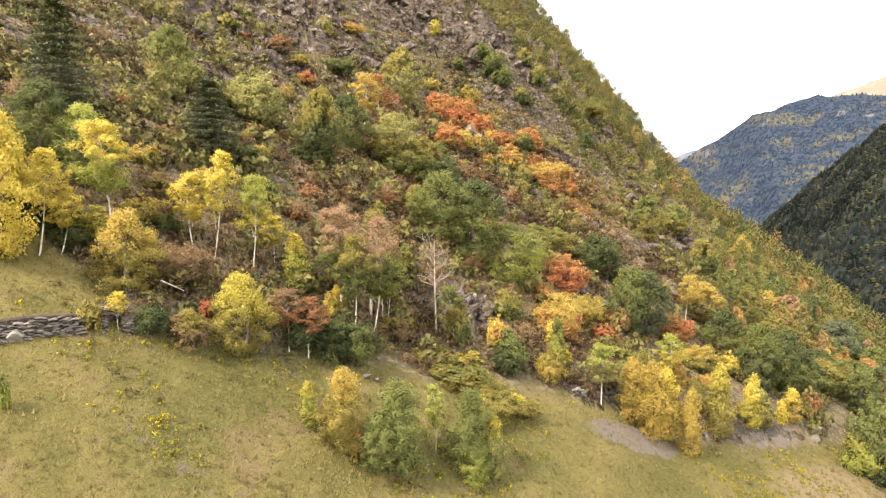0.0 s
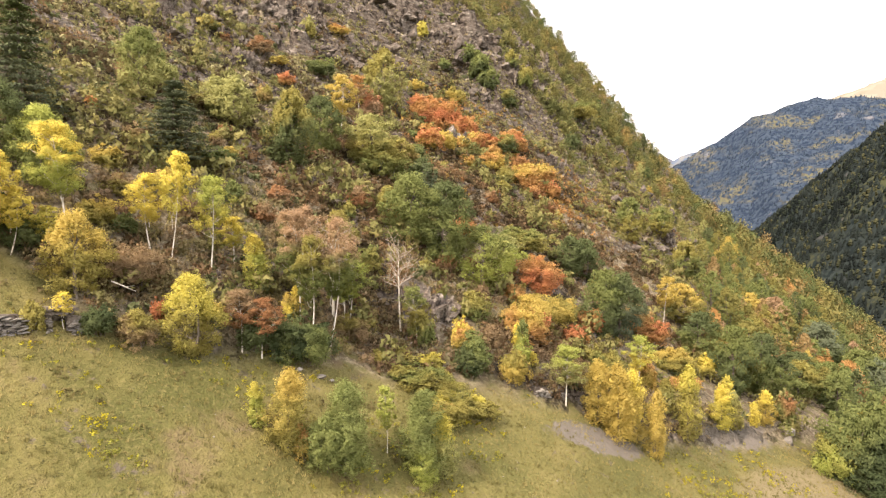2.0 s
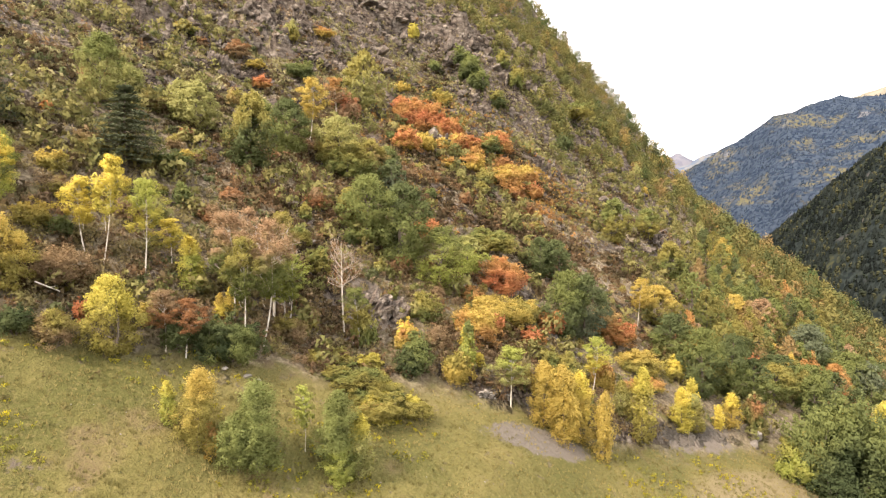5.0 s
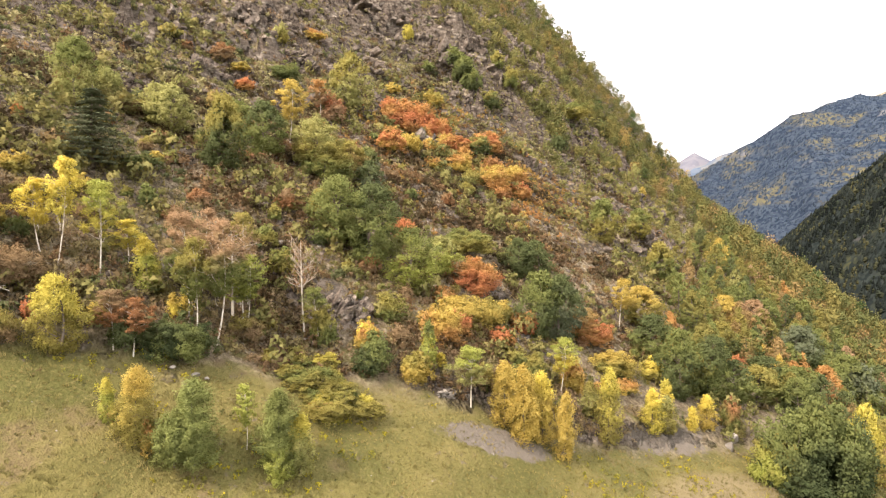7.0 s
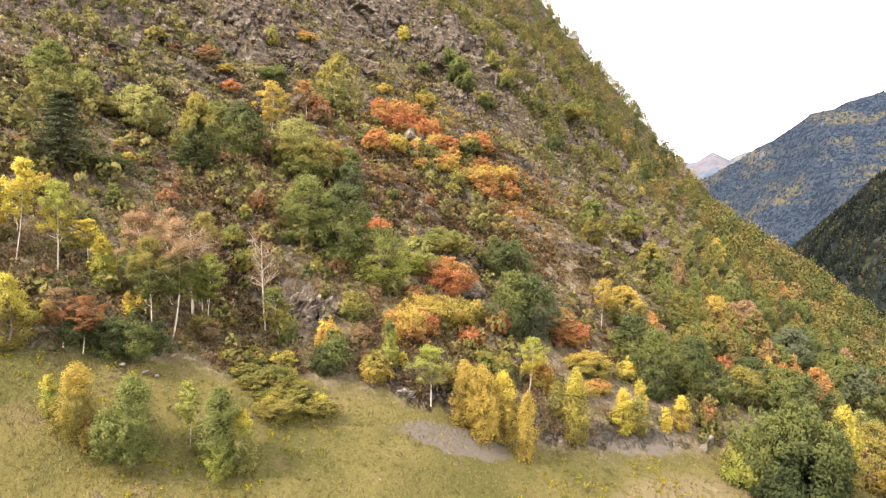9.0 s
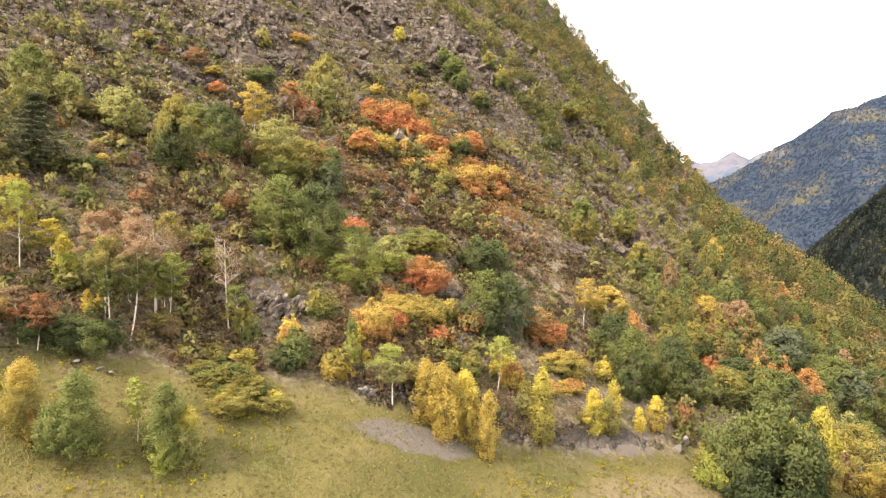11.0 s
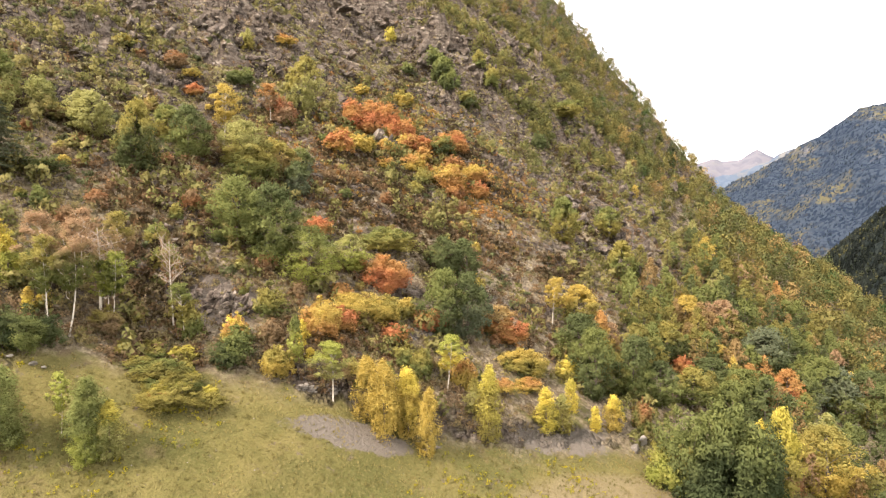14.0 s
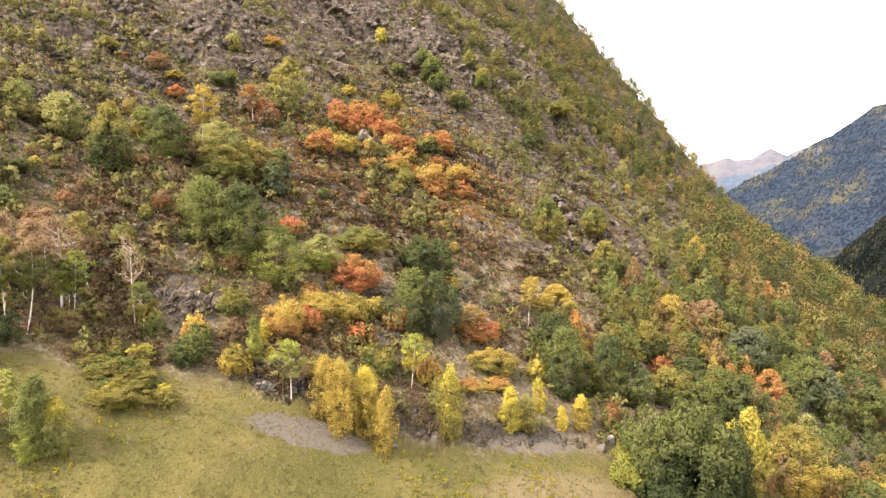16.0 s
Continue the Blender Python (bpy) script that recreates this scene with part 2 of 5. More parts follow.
def ground_material():
    m = Nodes("hillside_ground")
    p = m.place()
    s, t = m.dot(p, (*UP, 0)), m.dot(p, (*ALONG, 0))
    normal = m.node("NewGeometry").outputs["Normal"]
    up = m.dot(normal, (0, 0, 1))
    wide, mid, fine, grain = m.noise(p, 0.06, 3.0), m.noise(p, 0.35, 4.0), m.noise(p, 2.2, 5.0, 0.65), m.noise(p, 9.0, 3.0)
    # meadow grass, dry and green by patches
    grass = m.ramp(mid, (0.32, (0.098, 0.093, 0.031)), (0.48, (0.135, 0.12, 0.041)), (0.62, (0.166, 0.142, 0.053)), (0.78, (0.148, 0.112, 0.055)))
    grass = m.mix(m.between(wide, 0.45, 0.62), grass, (0.092, 0.091, 0.029))
    grass = m.mix(m.between(fine, 0.58, 0.75), grass, (0.17, 0.148, 0.055))
    grass = m.mix(m.between(m.noise(p, 0.7, 5.0, 0.7), 0.60, 0.70), grass, (0.125, 0.103, 0.08))
    stubble = m.noise(p, 0.16, 5.0, 0.65)
    grass = m.mix(m.between(stubble, 0.56, 0.70), grass, m.mix(fine, (0.110, 0.083, 0.043), (0.185, 0.147, 0.072)))
    straws = m.noise(m.scaled(p, 1.0, 1.0, 0.5), 4.5, 4.0, 0.7)
    grass = m.mix(m.between(straws, 0.50, 0.66), grass, (0.155, 0.133, 0.052))
    grass = m.mix(m.between(m.noise(p, 3.1, 4.0, 0.7), 0.58, 0.70), grass, (0.052, 0.050, 0.020))
    # mown hay field at the foot
    hay_x, hay_y = m.math("SUBTRACT", m.dot(p, (0.86, 0.51, 0)), 72.0), m.math("SUBTRACT", m.dot(p, (-0.51, 0.86, 0)), 35.0)
    hay = m.math("ADD", m.math("POWER", m.math("DIVIDE", hay_x, 13.0), 2.0), m.math("POWER", m.math("DIVIDE", hay_y, 4.4), 2.0))
    hay = m.math("SUBTRACT", 1.0, m.between(m.math("ADD", hay, m.math("MULTIPLY", mid, 0.8)), 0.9, 1.7))
    grass = m.mix(hay, grass, m.mix(fine, (0.145, 0.120, 0.062), (0.21, 0.172, 0.095)))
    # open slope: litter, dry tufts, scree
    litter = m.ramp(fine, (0.30, (0.066, 0.052, 0.036)), (0.46, (0.138, 0.112, 0.076)), (0.60, (0.235, 0.20, 0.138)), (0.75, (0.32, 0.282, 0.20)))
    litter = m.mix(m.between(m.noise(p, 0.7, 6.0, 0.7), 0.50, 0.58), litter, m.mix(grain, (0.080, 0.060, 0.042), (0.142, 0.106, 0.070)))
    litter = m.mix(m.between(mid, 0.5, 0.68), litter, (0.125, 0.118, 0.042))
    (joint_large, tone_large), (joint_small, tone_small) = cracks(m, p, 0.30), cracks(m, p, 0.95)
    joints = m.math("MULTIPLY", joint_large, m.math("ADD", 0.45, m.math("MULTIPLY", joint_small, 0.55)))
    block_tone = m.math("ADD", 0.62, m.math("MULTIPLY", m.math("ADD", tone_large, tone_small), 0.36))
    rock = m.mix(joints, (0.030, 0.023, 0.019), m.mix(1.0, rock_colour(m, p), m.ramp(block_tone, (0.0, 0.0), (1.0, 1.0)), "MULTIPLY"))
    steep = m.math("ADD", m.math("MULTIPLY", m.math("SUBTRACT", 0.79, up), 3.2), m.math("SUBTRACT", mid, 0.42))
    steep = m.math("ADD", steep, m.math("MULTIPLY", m.between(s, 40.0, 95.0), 0.18))
    crag = m.math("MULTIPLY", m.math("MULTIPLY", m.between(t, 92.0, 112.0), m.between(s, 40.0, 56.0)), m.math("SUBTRACT", 1.0, m.between(t, 165.0, 190.0)))
    steep = m.math("ADD", steep, m.math("MULTIPLY", crag, 0.22))
    slope = m.mix(m.between(steep, 0.12, 0.38), litter, rock)
    edge = m.math("SUBTRACT", m.math("ADD", s, m.math("MULTIPLY", t, 0.40)), 45.6)
    edge = m.math("ADD", edge, m.math("MULTIPLY", m.between(t, 45.0, 75.0), 4.0))
    edge = m.math("SUBTRACT", edge, m.math("MULTIPLY", m.math("SUBTRACT", 1.0, m.between(t, 17.0, 22.0)), 6.5))
    edge = m.math("ADD", edge, m.math("MULTIPLY", m.math("SUBTRACT", mid, 0.5), 9.0))
    c = m.mix(m.between(edge, -0.8, 2.2), grass, slope)
    # bare grey earth of the bank, in two slips
    for cx, cy, rx, ry in ((18.0, 57.4, 6.0, 1.6), (38.4, 73.4, 6.4, 1.7)):
        dx, dy = m.math("SUBTRACT", m.dot(p, (0.84, 0.54, 0)), 0.84 * cx + 0.54 * cy), m.math("SUBTRACT", m.dot(p, (-0.54, 0.84, 0)), -0.54 * cx + 0.84 * cy)
        r = m.math("ADD", m.math("POWER", m.math("DIVIDE", dx, rx), 2.0), m.math("POWER", m.math("DIVIDE", dy, ry), 2.0))
        r = m.math("ADD", r, m.math("MULTIPLY", m.math("SUBTRACT", mid, 0.5), 2.0))
        r = m.math("ADD", r, m.math("MULTIPLY", m.math("SUBTRACT", m.noise(p, 1.1, 5.0, 0.7), 0.5), 2.6))
        c = m.mix(m.math("SUBTRACT", 1.0, m.between(r, 0.6, 1.15)), c, m.mix(fine, (0.118, 0.102, 0.084), (0.185, 0.163, 0.138)))
    # the bare outcrop among the trees
    out_s, out_t = m.math("DIVIDE", m.math("SUBTRACT", s, 35.5), 3.4), m.math("DIVIDE", m.math("SUBTRACT", t, 52.3), 4.0)
    bare = m.math("ADD", m.math("POWER", out_s, 2.0), m.math("ADD", m.math("POWER", out_t, 2.0), m.math("MULTIPLY", m.math("SUBTRACT", mid, 0.5), 1.5)))
    c = m.mix(m.math("SUBTRACT", 1.0, m.between(bare, 0.7, 1.2)), c, m.mix(0.12, rock, (0.30, 0.275, 0.235)))
    relief_height = m.math("ADD", m.math("MULTIPLY", fine, 0.7), m.math("MULTIPLY", grain, 0.3))
    stony = m.math("MULTIPLY", m.between(steep, 0.12, 0.38), m.between(edge, -0.8, 2.2))
    faces = m.math("ADD", joints, m.math("ADD", m.math("MULTIPLY", tone_large, 1.6), m.math("MULTIPLY", tone_small, 0.8)))
    relief_height = m.math("ADD", relief_height, m.math("MULTIPLY", m.math("MULTIPLY", faces, stony), 1.6))
    return m.surface(c, 0.95, m.bump(relief_height, 1.0, 0.55), 0.1)


def rock_material(name, pale):
    m = Nodes(name)
    w = m.place()
    (wide_joint, wide_tone), (thin_joint, thin_tone) = cracks(m, w, 0.6), cracks(m, w, 1.7)
    joints = m.math("MULTIPLY", wide_joint, m.math("ADD", 0.5, m.math("MULTIPLY", thin_joint, 0.5)))
    tone = m.math("MULTIPLY", pale, m.math("ADD", 0.6, m.math("MULTIPLY", m.math("ADD", wide_tone, thin_tone), 0.4)))
    c = m.mix(joints, (0.055, 0.044, 0.037), m.mix(1.0, rock_colour(m, w), tone, "MULTIPLY"))
    h = m.math("ADD", m.noise(w, 1.6, 8.0, 0.75), m.math("MULTIPLY", m.math("ADD", joints, m.math("ADD", wide_tone, thin_tone)), 0.6))
    return m.surface(c, 0.9, m.bump(h, 0.9, 0.25), 0.2)


def stone_material(name, dark, pale):
    m = Nodes(name)
    p = m.node("TexCoord").outputs["Object"]
    rand = m.node("ObjectInfo").outputs["Random"]
    c = m.mix(rand, dark, pale)
    n = m.noise(p, 7.0, 4.0)
    c = m.mix(m.between(n, 0.5, 0.75), c, (0.26, 0.245, 0.215))
    return m.surface(c, 0.9, m.bump(n, 0.6, 0.03))


def forest_slope_material(name, dark, mid_tone, bright, scree, scale, patches):
    """A wooded mountainside seen from far off."""
    m = Nodes(name)
    p = m.place()
    crowns = m.node("TexVoronoi")
    m.put(crowns.inputs["Vector"], m.scaled(p, 1, 1, 0.6))
    crowns.inputs["Scale"].default_value = scale
    tone = m.node("SeparateColor")
    m.put(tone.inputs[0], crowns.outputs["Color"])
    c = m.mix(m.between(tone.outputs[0], 0.1, 0.9), dark, mid_tone)
    band = m.noise(m.scaled(p, 1, 1, 2), patches, 5.0, 0.6)
    c = m.mix(m.math("MULTIPLY", m.between(band, 0.50, 0.62), m.between(tone.outputs[1], 0.25, 0.95)), c, bright)
    stones = m.noise(p, patches * 1.6, 6.0, 0.65)
    c = m.mix(m.between(stones, 0.62, 0.70), c, scree)
    h = m.math("SUBTRACT", 1.0, crowns.outputs["Distance"])
    return m.surface(c, 1.0, m.bump(h, 0.12, 0.3 / scale), 0.0)


LEAVES = leaf_material("leaves")
NEEDLES = leaf_material("needles", 0.1)
BARK_BIRCH = bark_material("birch_bark", (0.52, 0.48, 0.41), (0.17, 0.14, 0.11), 2.4)
BARK_GREY = bark_material("grey_bark", (0.145, 0.12, 0.095), (0.06, 0.048, 0.038))
BARK_TWIG = bark_material("twig_bark", (0.40, 0.34, 0.28), (0.22, 0.17, 0.13))
BARK_DEAD = bark_material("bleached_wood", (0.52, 0.47, 0.40), (0.24, 0.20, 0.16))
GROUND, ROCK = ground_material(), rock_material("schist", 1.0)
WALL_STONE = stone_material("wall_stone", (0.06, 0.054, 0.049), (0.20, 0.18, 0.155))
PALE_ROCK, TAN_ROCK = rock_material("pale_schist", 1.4), rock_material("tan_schist", 1.45)
PALE_STONE = stone_material("pale_stone", (0.17, 0.155, 0.135), (0.30, 0.275, 0.245))


# ---------------------------------------------------------------- mesh helpers
def mesh_object(name, verts, faces, material, parent=None, smooth=False, normals=None):
    """One object from arrays of corners and of faces (all with the same number of corners, or a list of such arrays)."""
    groups = faces if isinstance(faces, list) else [faces]
    groups = [np.asarray(g, np.int32) for g in groups if len(g)]
    data = bpy.data.meshes.new(name)
    verts = np.asarray(verts, np.float32)
    loops = np.concatenate([g.ravel() for g in groups])
    sizes = np.concatenate([np.full(len(g), g.shape[1], np.int32) for g in groups])
    data.vertices.add(len(verts))
    data.vertices.foreach_set("co", verts.ravel())
    data.loops.add(len(loops))
    data.loops.foreach_set("vertex_index", loops)
    data.polygons.add(len(sizes))
    data.polygons.foreach_set("loop_start", np.concatenate([[0], np.cumsum(sizes)[:-1]]).astype(np.int32))
    data.polygons.foreach_set("use_smooth", np.full(len(sizes), smooth))
    data.update(calc_edges=True)
    data.materials.append(material)
    if normals is not None:
        data.polygons.foreach_set("use_smooth", np.full(len(sizes), True))
        data.normals_split_custom_set_from_vertices(np.asarray(normals, np.float32))
    ob = new(name, data)
    ob.parent = parent
    return ob


def sheet_faces(rows, columns, wrap=False):
    """The quads of a grid of rows by columns of corners."""
    i, j = np.meshgrid(np.arange(rows - 1), np.arange(columns if wrap else columns - 1), indexing="ij")
    k = (j + 1) % columns
    return np.stack([i * columns + j, i * columns + k, (i + 1) * columns + k, (i + 1) * columns + j], -1).reshape(-1, 4)


# ---------------------------------------------------------------- the ground, one sheet to the horizon
def build_ground():
    radii = np.concatenate([np.linspace(0.5, 28, 14), 30 * 1.009 ** np.arange(0, 112), 82 * 1.0046 ** np.arange(0, 240), 247 * 1.0085 ** np.arange(0, 48), 370 * 1.07 ** np.arange(0, 36)])
    fine = np.radians(np.concatenate([np.arange(-50, -36, 0.5), np.arange(-36, 30, 0.2), np.arange(30, 48, 0.4)]))
    rest = np.radians(np.arange(48.3, 309, 4.2))
    angles = np.concatenate([fine, rest])
    r, a = np.meshgrid(radii, angles, indexing="ij")
    x, y = 20 + r * np.sin(a), -20 + r * np.cos(a)
    z = ground(x, y)
    ob = mesh_object("ground", np.stack([x, y, z], -1).reshape(-1, 3), sheet_faces(len(radii), len(angles), True)[:, ::-1], GROUND, smooth=True)
    return tagged(ob, "steep hillside of dry grass, scree and rock above a mown meadow", "hillside", kind="structure")


build_ground()


# ---------------------------------------------------------------- the far side of the valley
def ridge(name, label, crest_at, heading, crest, near, far, length, width, cell, rough, material, seed):
    """A mountain ridge: its crest runs through crest_at along heading; crest, near and far give heights and slopes."""
    a = np.arange(-length[0], length[1], cell)
    b = np.arange(-width[0], width[1], cell)
    aa, bb = np.meshgrid(a, b, indexing="ij")
    hx, hy = heading
    x, y = crest_at[0] + aa * hx + bb * hy, crest_at[1] + aa * hy - bb * hx
    z = crest(aa) - near * soft(-bb, 40) - far * soft(bb, 40)
    gullies = np.abs(fractal(aa / rough, bb / (rough * 2.6), seed, 5))
    z = z + 0.16 * rough * (0.4 - gullies) * (0.3 + 0.7 * step(10, 0.6 * rough, np.abs(bb))) + 0.03 * rough * fractal(x / (0.13 * rough), y / (0.13 * rough), seed + 9, 3)
    z = np.maximum(z, -112)
    ob = mesh_object(name, np.stack([x, y, z], -1).reshape(-1, 3), sheet_faces(len(a), len(b)), material, smooth=True)
    tagged(ob, label, "mountain", kind="structure")

    def height(u, v):
        k, q = np.clip((u + length[0]) / cell, 0, len(a) - 1.01), np.clip((v + width[0]) / cell, 0, len(b) - 1.01)
        i, j = k.astype(int), q.astype(int)
        k, q = k - i, q - j
        return [g[i, j] * (1 - k) * (1 - q) + g[i + 1, j] * k * (1 - q) + g[i, j + 1] * (1 - k) * q + g[i + 1, j + 1] * k * q for g in (x, y, z)]
    return height


# shade of the opposite slope is put into these near-black tones
SHADE_TONED_WOOD = forest_slope_material("shade_toned_conifer_slope", (0.011, 0.015, 0.015), (0.024, 0.030, 0.028), (0.050, 0.053, 0.028), (0.062, 0.060, 0.058), 0.27, 0.010)
# haze of the far ridges is put into these bluish tones
HAZE_BLUE_WOOD = forest_slope_material("haze_tinted_wooded_slope", (0.017, 0.025, 0.042), (0.040, 0.054, 0.076), (0.095, 0.088, 0.052), (0.115, 0.115, 0.122), 0.17, 0.0060)
HAZE_TINT = forest_slope_material("hazy_ridge", (0.076, 0.102, 0.146), (0.094, 0.120, 0.16), (0.15, 0.15, 0.15), (0.16, 0.16, 0.17), 0.03, 0.002)
PEAK = forest_slope_material("haze_tinted_peak", (0.112, 0.116, 0.142), (0.135, 0.135, 0.157), (0.145, 0.145, 0.155), (0.155, 0.15, 0.165), 0.02, 0.002)
near_slope = ridge("opposite_slope", "dark conifer-covered valley side, its shade put into the colour", (686, 868), (-0.274, 0.961),
                   lambda a: 248 - 0.67 * soft(a, 25) + 0.3 * soft(-a, 40), 1.15, 0.4, (600, 620), (500, 300), 9.0, 150.0, SHADE_TONED_WOOD, 51)
blue_slope = ridge("wooded_mountain", "wooded mountain with yellow larch patches, tinted blue-grey for haze", (1120, 1900), (-0.91, 0.415),
                   lambda a: 412 - 0.40 * soft(a - 10, 40) - 0.2 * soft(a - 200, 50) - 0.3 * soft(-a - 50, 25), 0.55, 0.3, (900, 1100), (900, 300), 12.0, 300.0, HAZE_BLUE_WOOD, 61)
ridge("hazy_ridge", "mountain ridge tinted pale blue for haze", (1326, 3021), (-0.92, 0.39), lambda a: 384 - 0.31 * soft(a, 60) + 0.1 * soft(-a, 80), 0.5, 0.3, (800, 900), (600, 200), 25.0, 400.0, HAZE_TINT, 71)
ridge("distant_peak", "bare pinkish-grey rocky peak far away, tinted for haze", (1360, 3986), (-0.94, 0.33), lambda a: np.maximum(np.maximum(458 - 0.6 * np.abs(a), 416 - 0.4 * np.abs(a - 240)), 402 - 0.04 * np.abs(a)), 0.5, 0.4, (500, 700), (500, 200), 20.0, 120.0, PEAK, 81)
GRASS_TOP = forest_slope_material("alpine_grass", (0.175, 0.158, 0.125), (0.20, 0.182, 0.145), (0.15, 0.14, 0.10), (0.21, 0.195, 0.165), 0.02, 0.003)
ridge("grassy_summit", "pale sunlit grassy summit behind the wooded mountain", (1768, 2500), (-0.97, 0.24), lambda a: 596 - 0.33 * soft(a, 20) - 0.75 * soft(a - 255, 15) + 0.1 * soft(-a, 80), 0.4, 0.3, (500, 780), (900, 300), 20.0, 200.0, GRASS_TOP, 91)


# ---------------------------------------------------------------- plants
def tube(points, radii, sides=6):
    """A bent, tapered tube through the points: corners and quads."""
    points = np.asarray(points, float)
    way = np.gradient(points, axis=0)
    way /= np.linalg.norm(way, axis=1)[:, None] + 1e-9
    side = np.cross(way, (0.31, 0.87, 0.13))
    side /= np.linalg.norm(side, axis=1)[:, None] + 1e-9
    other = np.cross(way, side)
    a = np.arange(sides) * 2 * np.pi / sides
    ring = points[:, None] + np.asarray(radii)[:, None, None] * (np.cos(a)[None, :, None] * side[:, None] + np.sin(a)[None, :, None] * other[:, None])
    return ring.reshape(-1, 3), sheet_faces(len(points), sides, True)


def joined(pieces):
    verts, faces, n = [], [], 0
    for v, f in pieces:
        verts.append(v)
        faces.append(np.asarray(f) + n)
        n += len(v)
    return np.concatenate(verts), np.concatenate(faces)


def branch(rng, a, b, r0, r1, bend=0.08, rings=5, sides=5):
    k = np.linspace(0, 1, rings)[:, None]
    a, b = np.asarray(a, float), np.asarray(b, float)
    length = np.linalg.norm(b - a)
    p = a + (b - a) * k + np.sin(k * np.pi) * rng.normal(0, bend * length, 3)
    return tube(p, r0 + (r1 - r0) * k[:, 0], sides)


def leaves(rng, centres, spreads, count, size, flat=0.0, ragged=1.5, even=0.0):
    """Small three-cornered leaves or tufts strewn over clumps, facing outwards; flat: 1 lays them level."""
    pick = rng.integers(0, len(centres), count)
    d = rng.normal(0, 1, (count, 3))
    d /= np.linalg.norm(d, axis=1)[:, None]
    p = centres[pick] + d * rng.uniform(0.05, 1.0, count)[:, None] ** 0.5 * spreads[pick] * 1.35
    out = d * (1 - flat) + rng.normal(0, ragged / 1.7, (count, 3)) + (0, 0, 0.15 + flat)
    out /= np.linalg.norm(out, axis=1)[:, None] + 1e-9
    u = np.cross(out, rng.normal(0, 1, (count, 3)))
    u /= np.linalg.norm(u, axis=1)[:, None] + 1e-9
    w = np.cross(out, u)
    # the crown shades as one rounded mass: normals between the leaf's own and the crown's
    heart = centres.mean(0) - (0, 0, 0.25 * centres[:, 2].std())
    mass = (p - heart) / (centres.std(0) + spreads.mean(0) * 0.5 + 1e-6)
    mass /= np.linalg.norm(mass, axis=1)[:, None] + 1e-9
    shade = (0.55 + 0.45 * even) * mass + (0.38 - 0.25 * even) * d + rng.normal(0, 0.2 - 0.1 * even, (count, 3)) + (0, 0, 0.25)
    shade /= np.linalg.norm(shade, axis=1)[:, None] + 1e-9
    u *= np.where((out * shade).sum(1) < 0, -1.0, 1.0)[:, None]
    k = size * rng.uniform(0.6, 1.35, count)[:, None]
    corners = np.stack([p - u * k, p + u * k, p + w * k * 1.1], 1).reshape(-1, 3)
    return corners, np.arange(3 * count).reshape(-1, 3), np.repeat(shade, 3, 0)


def shape_broadleaf(rng, grain, count=7200, size=0.122):
    """Full-crowned tree, 6 m high and 4.4 m wide, leafy nearly to the ground."""
    c = []
    waist = rng.uniform(0.36, 0.5)
    for k in range(150):
        h = rng.uniform(0.06, 0.97)
        girth = math.sin(math.pi * min(1, max(0, (h / waist) * 0.5 if h < waist else 0.5 + 0.5 * (h - waist) / (1 - waist)))) ** 0.75
        a = rng.uniform(0, 2 * np.pi)
        r = 1.85 * girth * rng.uniform(0.45, 1.08) * (1 + 0.2 * math.sin(2 * a + 5 * h))
        c.append((r * math.cos(a), r * math.sin(a), 6.0 * h - 0.1))
    c = np.array(c)
    sp = rng.uniform(0.2, 0.46, (len(c), 1)) * np.array((1, 1, 0.95))
    wood = [branch(rng, (0, 0, -0.4), (rng.normal(0, 0.15), rng.normal(0, 0.15), 4.6), 0.13, 0.04, 0.03, 6, 6)]
    wood += [branch(rng, (0, 0, max(0.4, q[2] - rng.uniform(0.6, 1.5))), q, 0.05, 0.012, 0.08, 3, 4) for q in c[:14]]
    return joined(wood), leaves(rng, c, sp, min(16000, int(0.9 * count * grain ** 2)), size / grain), 6.0, 4.4


def shape_wood(rng, grain):
    """Upright woodland tree with an egg-shaped crown of drooping boughs, 6 m high and 3.6 m wide."""
    c = []
    waist = rng.uniform(0.3, 0.45)
    for k in range(110):
        h = rng.uniform(0.03, 1.0) ** 0.9
        girth = (h / waist) ** 0.55 if h < waist else max(0.0, 1 - ((h - waist) / (1 - waist)) ** 1.9) ** 0.75
        a = rng.uniform(0, 2 * np.pi)
        r = 1.55 * girth * rng.uniform(0.3, 1.05) * (1 + 0.22 * math.sin(3 * a + 7 * h))
        c.append((r * math.cos(a), r * math.sin(a), 6.0 * h))
    c = np.array(c)
    sp = rng.uniform(0.16, 0.36, (len(c), 1)) * np.array((1, 1, 1.1))
    wood = [branch(rng, (0, 0, -0.4), (rng.normal(0, 0.15), rng.normal(0, 0.15), 5.0), 0.11, 0.03, 0.03, 5, 5)]
    wood += [branch(rng, (0, 0, max(0.4, q[2] - rng.uniform(0.6, 1.5))), q, 0.04, 0.012, 0.08, 3, 3) for q in c[:8]]
    return joined(wood), leaves(rng, c, sp, 2200, 0.125, even=0.6), 6.0, 3.6


def shape_birch(rng, grain):
    """Slim tree on a long pale stem, 8 m high, its crown 3 m wide in the upper part."""
    top = np.array((rng.normal(0.15, 0.2), rng.normal(0, 0.2), 7.7))
    c = []
    for k in range(76):
        z = 3.3 + 4.7 * rng.uniform(0, 1) ** 0.85
        r = (1.32 * math.sin(math.pi * min(1, (8.3 - z) / 5.6)) ** 0.8 + 0.08) * rng.uniform(0.15, 1.0) * (1 + 0.25 * math.sin(5 * z))
        a = rng.uniform(0, 2 * np.pi)
        c.append((top[0] * z / 8 + r * math.cos(a), top[1] * z / 8 + r * math.sin(a), z))
